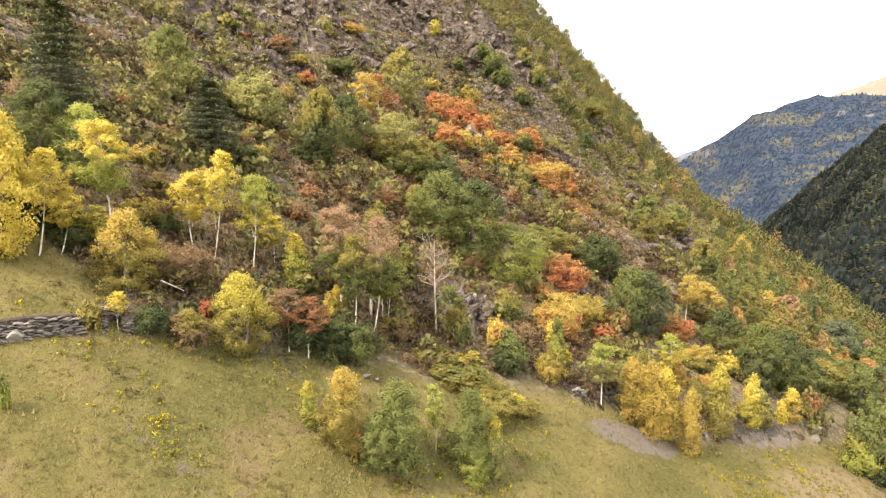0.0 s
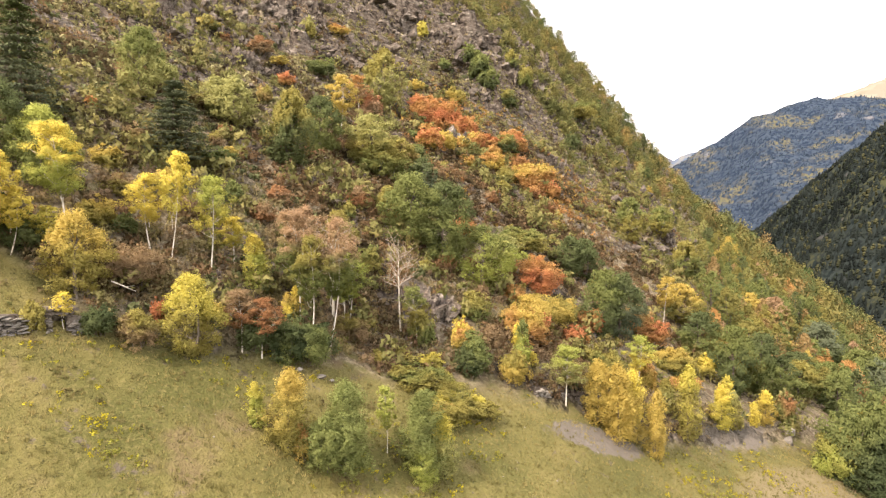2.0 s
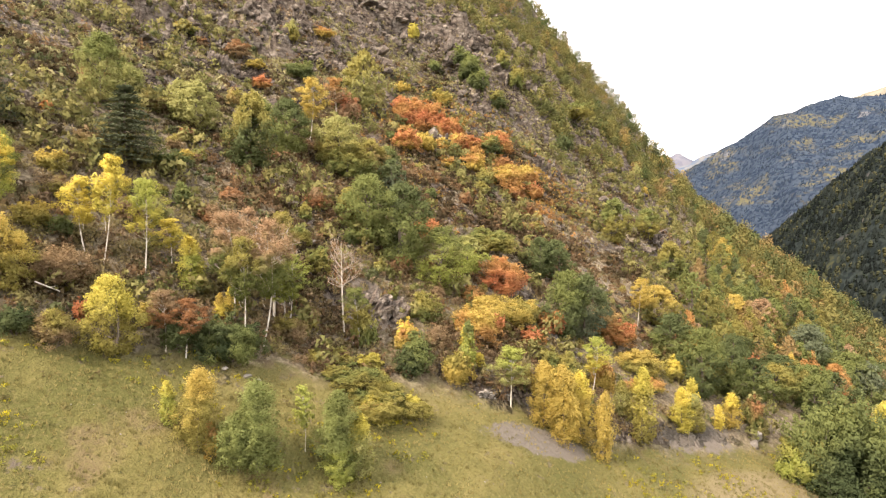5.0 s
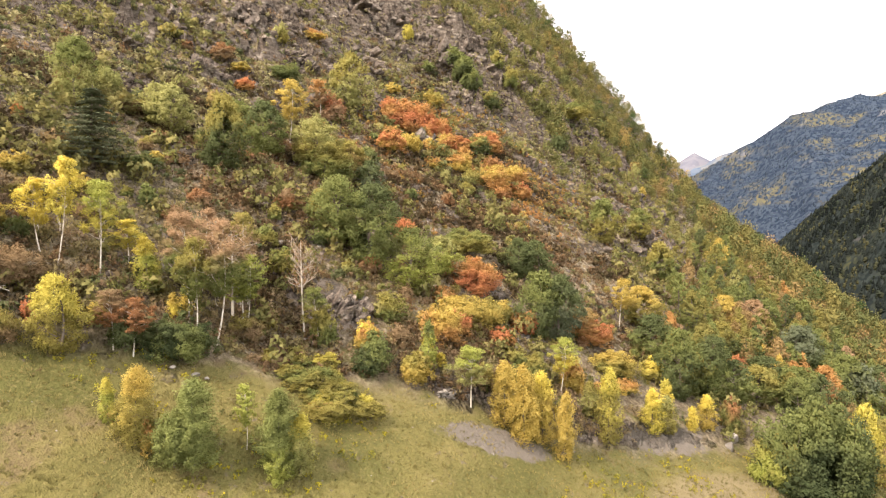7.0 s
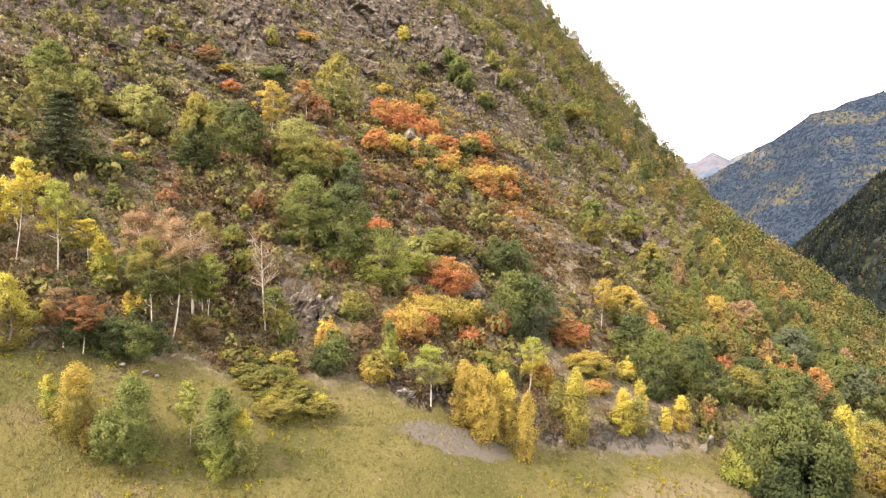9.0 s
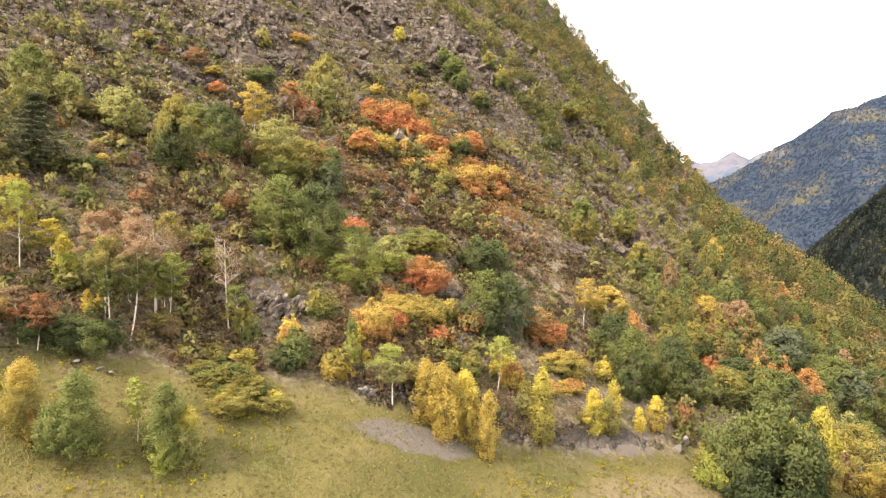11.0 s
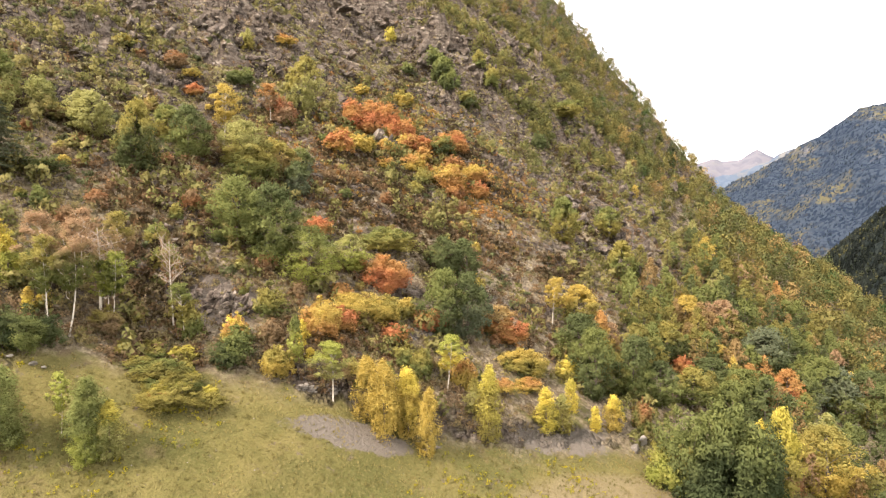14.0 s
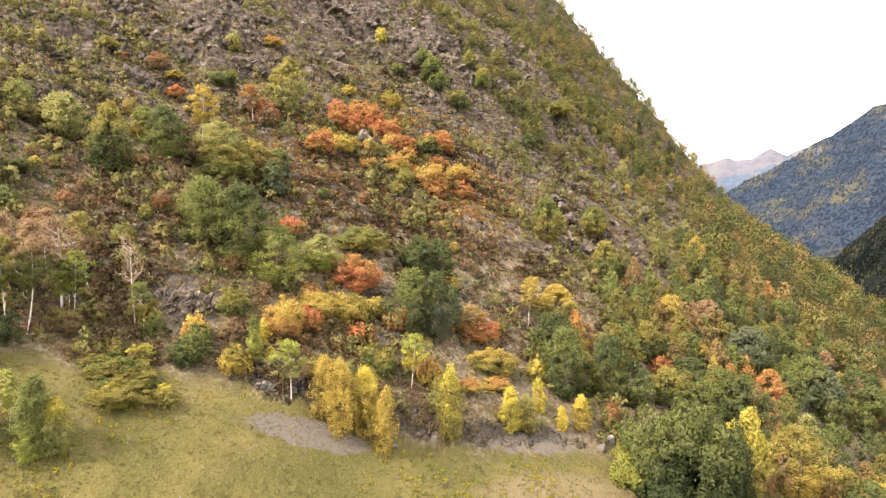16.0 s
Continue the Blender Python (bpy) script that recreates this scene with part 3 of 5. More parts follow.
    c = np.array(c)
    sp = rng.uniform(0.14, 0.36, (len(c), 1)) * np.array((1, 1, 1.05))
    wood = [branch(rng, (0, 0, -0.4), top, 0.056, 0.013, 0.016, 9, 7)]
    for q in c[:20]:
        zb = max(2.6, q[2] - rng.uniform(0.6, 1.3))
        wood.append(branch(rng, (top[0] * zb / 8, top[1] * zb / 8, zb), q, 0.024, 0.007, 0.08, 4, 4))
    return joined(wood), leaves(rng, c, sp, int(3400 * grain ** 2), 0.105 / grain), 8.0, 3.0


def shape_column(rng, grain):
    """Young upright tree, leafy to the ground and pointed, 4.5 m high and 1.6 m wide."""
    c = []
    for k in range(220):
        z = rng.uniform(0.12, 4.4)
        r = 0.86 * math.sin(math.pi * (0.05 + 0.93 * z / 4.5) ** 0.72) ** 0.75 * rng.uniform(0.15, 1.0) ** 0.8 * (1 + 0.2 * math.sin(4 * z))
        a = rng.uniform(0, 2 * np.pi)
        c.append((r * math.cos(a), r * math.sin(a), z))
    c = np.array(c)
    sp = rng.uniform(0.10, 0.24, (len(c), 1)) * np.array((1, 1, 1.7))
    wood = [branch(rng, (0, 0, -0.3), (rng.normal(0, 0.08), rng.normal(0, 0.08), 4.2), 0.045, 0.01, 0.015, 6, 5)]
    wood += [branch(rng, (0, 0, max(0.2, q[2] - 0.6)), q, 0.015, 0.005, 0.05, 3, 3) for q in c[:14]]
    return joined(wood), leaves(rng, c, sp, int(4200 * grain ** 2), 0.078 / grain), 4.5, 1.6


def shape_bush(rng, grain):
    """Many-stemmed bush, leafy to the ground, 3 m high and 3 m wide."""
    c = []
    lobes = [(rng.uniform(0, 2 * np.pi), rng.uniform(0.2, 0.75), rng.uniform(0.75, 1.1)) for k in range(5)]
    for k in range(150):
        la, lr, lh = lobes[k % 5]
        a, e = rng.uniform(0, 2 * np.pi), rng.uniform(-0.9, 1.0)
        r = rng.uniform(0.4, 1.0) ** 0.7
        h = math.sqrt(max(1 - e * e, 0.08)) if e > 0 else 1 + 0.12 * e
        c.append((lr * math.cos(la) + 0.84 * r * h * math.cos(a), lr * math.sin(la) + 0.84 * r * h * math.sin(a), lh * (1.3 + 1.3 * e * r)))
    c = np.array(c)
    c[:, 2] = np.maximum(c[:, 2], 0.15)
    sp = rng.uniform(0.12, 0.28, (len(c), 1)) * np.array((1, 1, 1.0))
    wood = [branch(rng, (rng.normal(0, 0.12), rng.normal(0, 0.12), -0.3), q, 0.035, 0.008, 0.08, 3, 3) for q in c[:16]]
    return joined(wood), leaves(rng, c, sp, int(3400 * grain ** 2), 0.102 / grain), 3.0, 3.0


def shape_conifer(rng, grain):
    """Spruce with flat, layered, slightly drooping boughs, 8 m high and 4.4 m wide."""
    c, sp, wood = [], [], [branch(rng, (0, 0, -0.4), (0, 0, 7.8), 0.14, 0.02, 0.006, 7, 6)]
    z = 0.5
    while z < 7.8:
        full = 2.15 * (1 - (z / 8.05) ** 1.35) * min(1.0, 0.55 + 0.35 * z) + 0.12
        count = 9 if z < 5 else 6
        start = rng.uniform(0, 2 * np.pi)
        for k in range(count):
            a = start + 2 * np.pi * (k + rng.uniform(-0.3, 0.3)) / count
            reach = full * rng.uniform(0.68, 1.12)
            tip = np.array((reach * math.cos(a), reach * math.sin(a), z - 0.2 * reach + rng.normal(0, 0.1)))
            wood.append(branch(rng, (0, 0, z), tip, 0.03, 0.008, 0.03, 3, 3))
            for q in (0.3, 0.55, 0.8, 1.0):
                c.append(np.array((0, 0, z)) * (1 - q) + tip * q)
                wide = 0.14 + 0.2 * reach / 2 * (1.3 - 0.6 * q)
                sp.append((wide, wide, 0.085))
        z += rng.uniform(0.4, 0.55)
    return joined(wood), leaves(rng, np.array(c), np.array(sp) * 1.2, int(7600 * grain ** 2), 0.115 / grain, 0.7, 0.5), 8.0, 4.4


def shape_bare(rng, grain):
    """Leafless tree with a pale stem, forked twigs and a few dry leaves, 8 m high and 3.4 m wide."""
    top = np.array((0.15, 0.1, 7.6))
    wood, tips, twigs = [branch(rng, (0, 0, -0.4), top, 0.085, 0.015, 0.015, 9, 7)], [], []
    for k in range(20):
        z = rng.uniform(3.6, 7.0)
        a, reach = rng.uniform(0, 2 * np.pi), rng.uniform(0.6, 1.6)
        foot = np.array((top[0] * z / 8, top[1] * z / 8, z))
        tip = foot + (reach * math.cos(a), reach * math.sin(a), rng.uniform(0.4, 1.3))
        twigs.append(branch(rng, foot, tip, 0.036, 0.012, 0.09, 5, 4))
        for q in range(5):
            b = foot + (tip - foot) * rng.uniform(0.3, 1.0)
            end = b + rng.normal(0, 0.35, 3) + (0, 0, 0.3)
            twigs.append(branch(rng, b, end, 0.016, 0.007, 0.1, 3, 3))
            tips.append(end)
    tips = np.array(tips)
    return joined(wood), leaves(rng, tips, np.full((len(tips), 3), 0.3), 900, 0.055), 8.0, 3.4, joined(twigs)


SHAPES = {"broadleaf": (shape_broadleaf, 4, 0.15), "wood": (shape_wood, 5, 0.15), "birch": (shape_birch, 5, 0.115), "column": (shape_column, 4, 0.09),
          "bush": (shape_bush, 4, 0.12), "conifer": (shape_conifer, 3, 0.14), "bare": (shape_bare, 2, 0.1)}
SHAPE_WIDTH = {"broadleaf": 4.4, "wood": 3.6, "birch": 3.0, "column": 1.6, "bush": 3.0, "conifer": 4.4, "bare": 3.4}
GRAINS = (0.5, 0.65, 0.8, 1.0, 1.3, 1.7, 2.2)
KIND_WORDS = {"wood": ("woodland_tree", "woodland tree with {} autumn foliage", "tree"),
              "broadleaf": ("broadleaf_tree", "rounded broadleaf tree with {} foliage", "tree"),
              "birch": ("birch_tree", "slim birch with pale stem and {} leaves", "birch tree"),
              "column": ("young_tree", "young upright tree with {} leaves", "young tree"),
              "bush": ("bush", "dense many-stemmed bush with {} leaves", "bush"),
              "conifer": ("conifer", "layered conifer with {} needles", "conifer"),
              "bare": ("bare_tree", "almost bare tree with {} leaves", "tree")}
COLOURS = {"deep_green": (0.072, 0.092, 0.042), "yellow": (0.62, 0.515, 0.11), "lemon": (0.48, 0.425, 0.095), "gold": (0.47, 0.365, 0.10), "orange": (0.45, 0.262, 0.10),
           "red": (0.46, 0.195, 0.095), "rust": (0.31, 0.165, 0.08), "brown": (0.265, 0.19, 0.108), "pink": (0.36, 0.245, 0.145),
           "olive": (0.29, 0.257, 0.078), "green": (0.182, 0.203, 0.07), "bright_green": (0.34, 0.365, 0.095), "pale_green": (0.32, 0.315, 0.12),
           "cool_green": (0.215, 0.242, 0.085), "dark_green": (0.118, 0.14, 0.06), "blue_green": (0.145, 0.165, 0.10), "straw": (0.38, 0.28, 0.12), "moss": (0.225, 0.205, 0.066), "tan": (0.30, 0.215, 0.098)}
COLOUR_WORDS = {"deep_green": "deep green", "bright_green": "bright green", "pale_green": "pale green", "dark_green": "dark green", "blue_green": "dull dark green", "cool_green": "fresh green", "moss": "mossy green", "tan": "tan-brown",
                "lemon": "lemon-yellow", "gold": "golden-yellow", "rust": "rusty brown", "pink": "pinkish brown", "straw": "straw-coloured"}
first_of = {}
plant_rng = np.random.default_rng(7)


def tree(kind, x, y, height, width, colour, second=None, lean=0.0):
    """One tree or bush, a thing of its own: stem with limbs, and crown."""
    shape, variants, size = SHAPES[kind]
    name, words, category = KIND_WORDS[kind]
    variant = int(plant_rng.integers(0, variants))
    turn_z, tip = plant_rng.uniform(0, 360), plant_rng.normal(0, 1.5, 2)
    m = pose(x, y, float(ground(x, y)) - (0.07 * height if kind == "bush" else 0.05), tip[0], tip[1] + lean, 0) @ pose(0, 0, 0, 0, 0, turn_z)
    # finer leaves on larger and nearer plants
    wish = size * width / SHAPE_WIDTH[kind] / max(0.062, (0.0017 if kind in ("column", "birch") else 0.0021) * math.hypot(x - min(max(x, 0.0), 40.0), y))
    grain = min(GRAINS, key=lambda g: abs(g - wish)) if kind not in ("wood", "bare") else 1.0
    key = (kind, variant, grain)
    if key not in first_of:
        (wv, wf), (lv, lf, ln), h0, w0, *twigs = shape(np.random.default_rng(100 * variant + len(kind)), grain)
        top = new(name)
        top.empty_display_size = 0.3
        bark = BARK_BIRCH if kind in ("birch", "bare") else BARK_GREY
        mesh_object("trunk", wv, wf, bark, top, True)
        if twigs:
            mesh_object("branchwork", *twigs[0], BARK_TWIG, top, True)
        mesh_object("crown", lv, lf, NEEDLES if kind == "conifer" else LEAVES, top, normals=ln)
        first_of[key] = (top, h0, w0)
        ob = top
    else:
        ob = None
    proto, h0, w0 = first_of[key]
    m = m @ Matrix.Diagonal((width / w0, width / w0, height / h0, 1))
    if ob is None:
        k = proto.scale
        ob = copy_thing(proto, m @ Matrix.Diagonal((1 / k[0], 1 / k[1], 1 / k[2], 1)))
    else:
        ob.matrix_basis = m
    for child in ob.children:
        if child.name.startswith("crown"):
            child.color = (*COLOURS[colour], 1)
            child["second"] = list(COLOURS[second or colour])
    said = COLOUR_WORDS.get(colour, colour)
    if second and second != colour:
        said += " and " + COLOUR_WORDS.get(second, second)
    return tagged(ob, words.format(said), category, group="trees and bushes on the hillside")


# ---------------------------------------------------------------- trees and bushes that stand out, from the meadow upwards
tree("broadleaf", -26.6, 37.6, 9.2, 5.1, "yellow", "yellow")
tree("birch", -25.4, 39.3, 6.6, 3.4, "yellow", "yellow")
tree("birch", -24.7, 40.4, 4.4, 2.6, "yellow", "yellow")
tree("birch", -23.3, 44.3, 8.0, 4.7, "bright_green", "yellow")
tree("birch", -23.2, 42.1, 3.4, 2.4, "lemon", "lemon")
tree("broadleaf", -20.3, 40.2, 6.0, 4.3, "olive", "gold")
tree("birch", -19.6, 37.6, 2.3, 1.4, "yellow", "yellow")
tree("bush", -20.7, 36.3, 2.0, 1.5, "olive", "olive")
tree("birch", -19.0, 47.9, 5.8, 3.5, "yellow", "yellow")
tree("birch", -17.5, 47.6, 8.4, 3.0, "lemon", "yellow")
tree("birch", -15.0, 49.2, 7.4, 3.5, "lemon", "bright_green")
tree("birch", -13.9, 51.6, 4.0, 3.0, "lemon", "yellow")
tree("column", -11.8, 50.7, 4.5, 2.3, "bright_green", "yellow")
tree("broadleaf", -13.4, 41.5, 5.7, 4.4, "olive", "lemon")
tree("bush", -16.1, 42.4, 1.9, 1.3, "red", "red")
tree("birch", -10.9, 44.0, 4.4, 3.2, "rust", "brown")
tree("birch", -9.6, 44.3, 4.3, 3.4, "rust", "rust")
tree("column", -8.7, 51.0, 2.5, 1.2, "gold", "yellow")
tree("bush", -7.3, 46.6, 4.2, 5.3, "green", "dark_green")
tree("bush", -18.1, 38.7, 2.3, 2.8, "dark_green", "deep_green")
tree("bush", -16.2, 39.6, 2.7, 3.4, "brown", "olive")
tree("bush", -18.2, 44.3, 3.4, 5.2, "brown", "brown")
tree("birch", -8.3, 50.5, 9.0, 4.6, "green", "pink")
tree("birch", -7.1, 49.5, 8.2, 3.8, "green", "olive")
tree("bare", -0.6, 58.1, 9.4, 4.2, "rust", "brown")
tree("bush", -4.6, 53.4, 2.9, 4.4, "brown", "olive")
tree("broadleaf", -0.4, 71.5, 8.7, 8.1, "green", "green")
tree("broadleaf", 8.0, 72.8, 7.4, 8.9, "bright_green", "green")
tree("bush", 15.8, 80.6, 6.0, 8.4, "red", "orange")
tree("broadleaf", 21.9, 90.9, 6.2, 5.3, "dark_green", "dark_green")
tree("bush", 6.6, 64.4, 3.4, 4.2, "green", "olive")
tree("bush", 12.0, 65.8, 5.4, 6.6, "orange", "gold")
tree("bush", 16.5, 74.0, 4.0, 6.1, "gold", "olive")
tree("broadleaf", 23.3, 78.1, 8.9, 6.0, "dark_green", "green")
tree("bush", 5.2, 58.9, 3.5, 3.3, "gold", "orange")
tree("bush", 6.3, 56.8, 3.1, 3.9, "dark_green", "green")
tree("bush", 9.9, 58.1, 3.8, 3.6, "gold", "olive")
tree("birch", 15.2, 59.4, 5.9, 4.2, "pale_green", "bright_green")
tree("column", 18.5, 60.3, 6.3, 3.3, "gold", "gold")
tree("column", 20.4, 59.6, 7.5, 3.4, "gold", "gold")
tree("column", 22.3, 61.4, 7.1, 3.0, "gold", "yellow")
tree("column", 24.3, 60.6, 6.7, 2.2, "gold", "gold")
tree("column", 22.0, 63.7, 5.0, 2.9, "gold", "olive")
tree("column", 30.0, 67.0, 8.2, 2.8, "olive", "lemon")
tree("column", 28.3, 68.9, 3.8, 2.0, "pale_green", "olive")
tree("column", 36.2, 72.5, 5.1, 2.6, "lemon", "yellow")
tree("column", 38.1, 73.8, 4.5, 2.5, "olive", "pale_green")
tree("column", 39.4, 78.0, 4.2, 1.9, "yellow", "lemon")
tree("column", 42.1, 76.7, 3.1, 1.5, "yellow", "yellow")
tree("column", 44.4, 78.5, 4.3, 2.4, "gold", "yellow")
tree("bush", 48.3, 80.9, 5.1, 3.4, "green", "rust")
tree("birch", 25.1, 69.7, 6.1, 3.8, "yellow", "bright_green")
tree("bush", 27.0, 71.9, 4.7, 3.9, "gold", "orange")
tree("bush", 22.0, 69.7, 3.9, 4.5, "green", "olive")
tree("bush", 33.8, 81.5, 4.2, 8.4, "olive", "gold")
tree("bush", 39.3, 84.9, 3.9, 4.7, "olive", "yellow")
tree("broadleaf", 26.4, 80.4, 9.5, 6.0, "blue_green", "dark_green")
tree("broadleaf", 42.6, 83.6, 9.6, 6.3, "dark_green", "green")
tree("broadleaf", 48.1, 88.1, 8.9, 6.9, "green", "dark_green")
tree("broadleaf", 72.6, 87.6, 9.9, 9.9, "gold", "olive")
tree("bush", 92.7, 110.0, 5.5, 6.4, "yellow", "gold")
tree("broadleaf", 77.6, 113.8, 9.1, 7.2, "red", "orange")
tree("bush", 74.7, 115.8, 3.9, 3.9, "red", "red")
tree("broadleaf", 67.1, 101.8, 7.8, 9.5, "dark_green", "green")
tree("broadleaf", 89.8, 129.3, 9.7, 9.7, "blue_green", "green")
tree("broadleaf", 103.2, 139.0, 10.4, 12.7, "green", "dark_green")
tree("bush", 90.9, 120.9, 4.5, 6.0, "green", "dark_green")
tree("column", -6.4, 38.7, 5.1, 2.9, "olive", "gold")
tree("column", -2.9, 39.5, 5.9, 3.6, "cool_green", "cool_green")
tree("bush", -4.2, 39.1, 4.4, 4.3, "green", "cool_green")
tree("bush", -5.5, 38.8, 2.6, 1.5, "gold", "orange")
tree("column", -8.4, 39.1, 2.9, 1.2, "bright_green", "lemon")
tree("birch", -0.5, 42.6, 4.6, 1.7, "bright_green", "bright_green")
tree("column", 1.9, 42.5, 5.6, 3.3, "cool_green", "green")
tree("column", 3.2, 42.9, 4.4, 2.3, "pale_green", "lemon")
tree("column", 2.2, 41.7, 3.6, 2.1, "bright_green", "cool_green")
tree("bush", -21.3, 29.9, 2.3, 0.8, "bright_green", "green")
tree("birch", -5.0, 55.0, 6.5, 3.4, "green", "bright_green")
tree("birch", -5.9, 50.3, 10.1, 4.6, "green", "pink")
tree("broadleaf", 3.4, 71.8, 10.2, 8.2, "green", "dark_green")
tree("bush", 6.1, 58.1, 3.1, 3.4, "dark_green", "green")
tree("bush", 10.3, 58.5, 3.1, 3.3, "gold", "olive")
tree("bush", 5.2, 59.2, 3.4, 3.1, "gold", "yellow")
tree("bush", 13.8, 72.3, 3.4, 8.1, "olive", "gold")
tree("bush", 13.5, 68.5, 3.8, 5.1, "orange", "red")
tree("bush", 18.9, 77.6, 3.2, 4.3, "olive", "gold")
tree("conifer", -32.8, 54.2, 11.6, 7.2, "blue_green", "dark_green")
tree("broadleaf", -30.3, 47.7, 6.4, 5.6, "green", "dark_green")
tree("broadleaf", -27.0, 47.4, 6.4, 5.2, "green", "bright_green")
tree("broadleaf", -29.7, 68.9, 8.3, 5.8, "pale_green", "green")
tree("conifer", -22.5, 60.6, 8.2, 7.6, "blue_green", "blue_green")
tree("broadleaf", -23.9, 76.1, 5.4, 4.4, "pale_green", "pale_green")
tree("conifer", -14.9, 73.6, 7.9, 4.6, "dark_green", "dark_green")
tree("broadleaf", -12.7, 82.5, 8.1, 6.3, "green", "dark_green")
tree("birch", -11.6, 90.0, 9.3, 5.2, "gold", "gold")
tree("broadleaf", -7.5, 114.0, 11.0, 7.6, "pale_green", "olive")
tree("broadleaf", -6.5, 86.9, 7.8, 8.6, "olive", "pale_green")
tree("broadleaf", -17.0, 84.7, 5.3, 6.1, "olive", "green")
tree("bush", -10.0, 107.6, 5.8, 6.7, "pink", "red")
tree("bush", 3.6, 112.7, 4.0, 6.1, "gold", "gold")
tree("bush", 18.7, 133.7, 4.8, 8.4, "orange", "red")
tree("bush", 18.8, 119.0, 5.3, 8.5, "orange", "gold")
tree("bush", 12.1, 116.7, 4.2, 6.3, "gold", "orange")
tree("bush", 36.3, 161.6, 5.2, 5.8, "dark_green", "dark_green")
tree("bush", 16.4, 129.5, 4.6, 7.0, "dark_green", "olive")
tree("broadleaf", 40.5, 124.4, 9.0, 7.3, "olive", "green")
tree("broadleaf", 50.3, 135.7, 6.7, 6.7, "olive", "green")
tree("broadleaf", 51.4, 124.6, 7.9, 6.8, "green", "olive")
tree("broadleaf", 0.5, 88.8, 5.6, 4.8, "blue_green", "dark_green")
tree("bush", -17.9, 109.2, 3.9, 6.8, "dark_green", "green")
tree("bush", 12.0, 157.1, 8.4, 8.4, "dark_green", "green")
tree("bush", 24.0, 162.5, 7.2, 6.5, "green", "olive")
tree("bush", 18.8, 155.1, 5.5, 8.3, "dark_green", "olive")
tree("bush", 43.9, 192.1, 6.9, 13.7, "olive", "green")
tree("bush", -31.2, 61.9, 1.7, 1.7, "orange", "red")
tree("bush", -33.8, 99.3, 1.9, 4.0, "gold", "olive")
tree("bush", 21.3, 164.0, 5.8, 5.8, "green", "olive")
tree("bush", -25.6, 54.0, 2.3, 3.6, "olive", "gold")
tree("bush", -19.9, 64.4, 2.3, 5.8, "dark_green", "green")
tree("bush", -13.9, 60.6, 2.3, 3.5, "rust", "brown")
tree("broadleaf", -3.3, 75.1, 4.1, 3.7, "olive", "olive")
tree("conifer", 2.5, 72.7, 4.1, 4.3, "blue_green", "dark_green")
tree("bush", 5.5, 82.7, 3.4, 4.8, "orange", "red")
tree("broadleaf", 11.1, 79.5, 5.2, 5.4, "bright_green", "pale_green")
tree("bush", 14.0, 88.1, 3.3, 7.6, "olive", "green")
tree("birch", -8.9, 56.6, 6.9, 3.6, "pink", "pink")
tree("birch", -5.9, 58.4, 7.7, 4.0, "pink", "olive")
tree("bush", 3.6, 71.0, 2.9, 3.5, "brown", "rust")
tree("bush", 11.7, 73.5, 2.7, 3.3, "orange", "orange")
tree("bush", 17.1, 75.0, 3.4, 5.1, "olive", "gold")
tree("bush", 18.4, 71.9, 2.9, 4.3, "orange", "red")
tree("bush", 21.5, 76.9, 3.4, 4.5, "red", "orange")
tree("broadleaf", 30.1, 85.3, 4.3, 5.8, "orange", "straw")
tree("broadleaf", -14.6, 73.4, 9.2, 5.9, "dark_green", "olive")
tree("birch", -10.8, 106.0, 6.6, 4.5, "pink", "orange")
tree("broadleaf", -2.9, 91.3, 5.3, 4.9, "straw", "olive")
tree("broadleaf", -0.6, 93.9, 4.9, 4.6, "blue_green", "green")
tree("bush", 0.6, 107.0, 2.9, 4.8, "gold", "gold")
tree("bush", 5.8, 141.0, 4.8, 6.9, "gold", "olive")
tree("bush", -2.3, 135.5, 2.7, 4.8, "gold", "gold")
tree("bush", -19.5, 134.0, 2.4, 7.1, "gold", "orange")
tree("bush", -2.0, 162.6, 4.6, 3.5, "lemon", "lemon")
tree("bush", 7.8, 114.2, 2.9, 5.1, "gold", "orange")
tree("bush", -22.8, 122.8, 5.4, 4.1, "olive", "pale_green")
tree("bush", 9.4, 160.0, 5.7, 6.4, "dark_green", "green")
tree("bush", 14.7, 156.2, 7.0, 7.0, "dark_green", "green")
tree("bush", 3.6, 156.4, 3.5, 4.2, "dark_green", "green")
tree("bush", -26.3, 102.4, 3.2, 5.5, "brown", "rust")
tree("bush", -30.9, 99.8, 2.2, 2.7, "brown", "rust")
tree("bush", -32.3, 100.2, 1.8, 2.7, "dark_green", "olive")
tree("bush", -23.0, 102.0, 1.8, 3.6, "gold", "olive")
tree("bush", -21.3, 100.3, 2.7, 4.5, "orange", "red")
tree("birch", -5.3, 54.7, 5.7, 3.6, "bright_green", "green")
tree("bare", -6.4, 55.2, 8.2, 6.0, "pink", "pink")
tree("birch", 1.0, 57.2, 5.6, 3.3, "olive", "green")
tree("bush", 1.3, 57.7, 4.8, 3.1, "green", "olive")
tree("column", 11.1, 60.2, 4.7, 1.6, "bright_green", "green")
tree("column", 10.9, 62.6, 2.8, 1.3, "yellow", "yellow")
tree("column", 12.2, 61.3, 1.4, 1.2, "yellow", "yellow")
tree("bush", 14.0, 88.2, 3.9, 8.9, "olive", "green")
tree("bush", 22.6, 79.8, 3.3, 4.7, "red", "orange")
tree("broadleaf", 24.3, 93.1, 6.3, 6.1, "dark_green", "dark_green")
tree("bush", 31.4, 85.3, 4.0, 6.9, "orange", "red")
tree("birch", 37.6, 96.7, 7.3, 4.1, "gold", "gold")
tree("broadleaf", 41.9, 101.0, 6.7, 7.6, "olive", "gold")
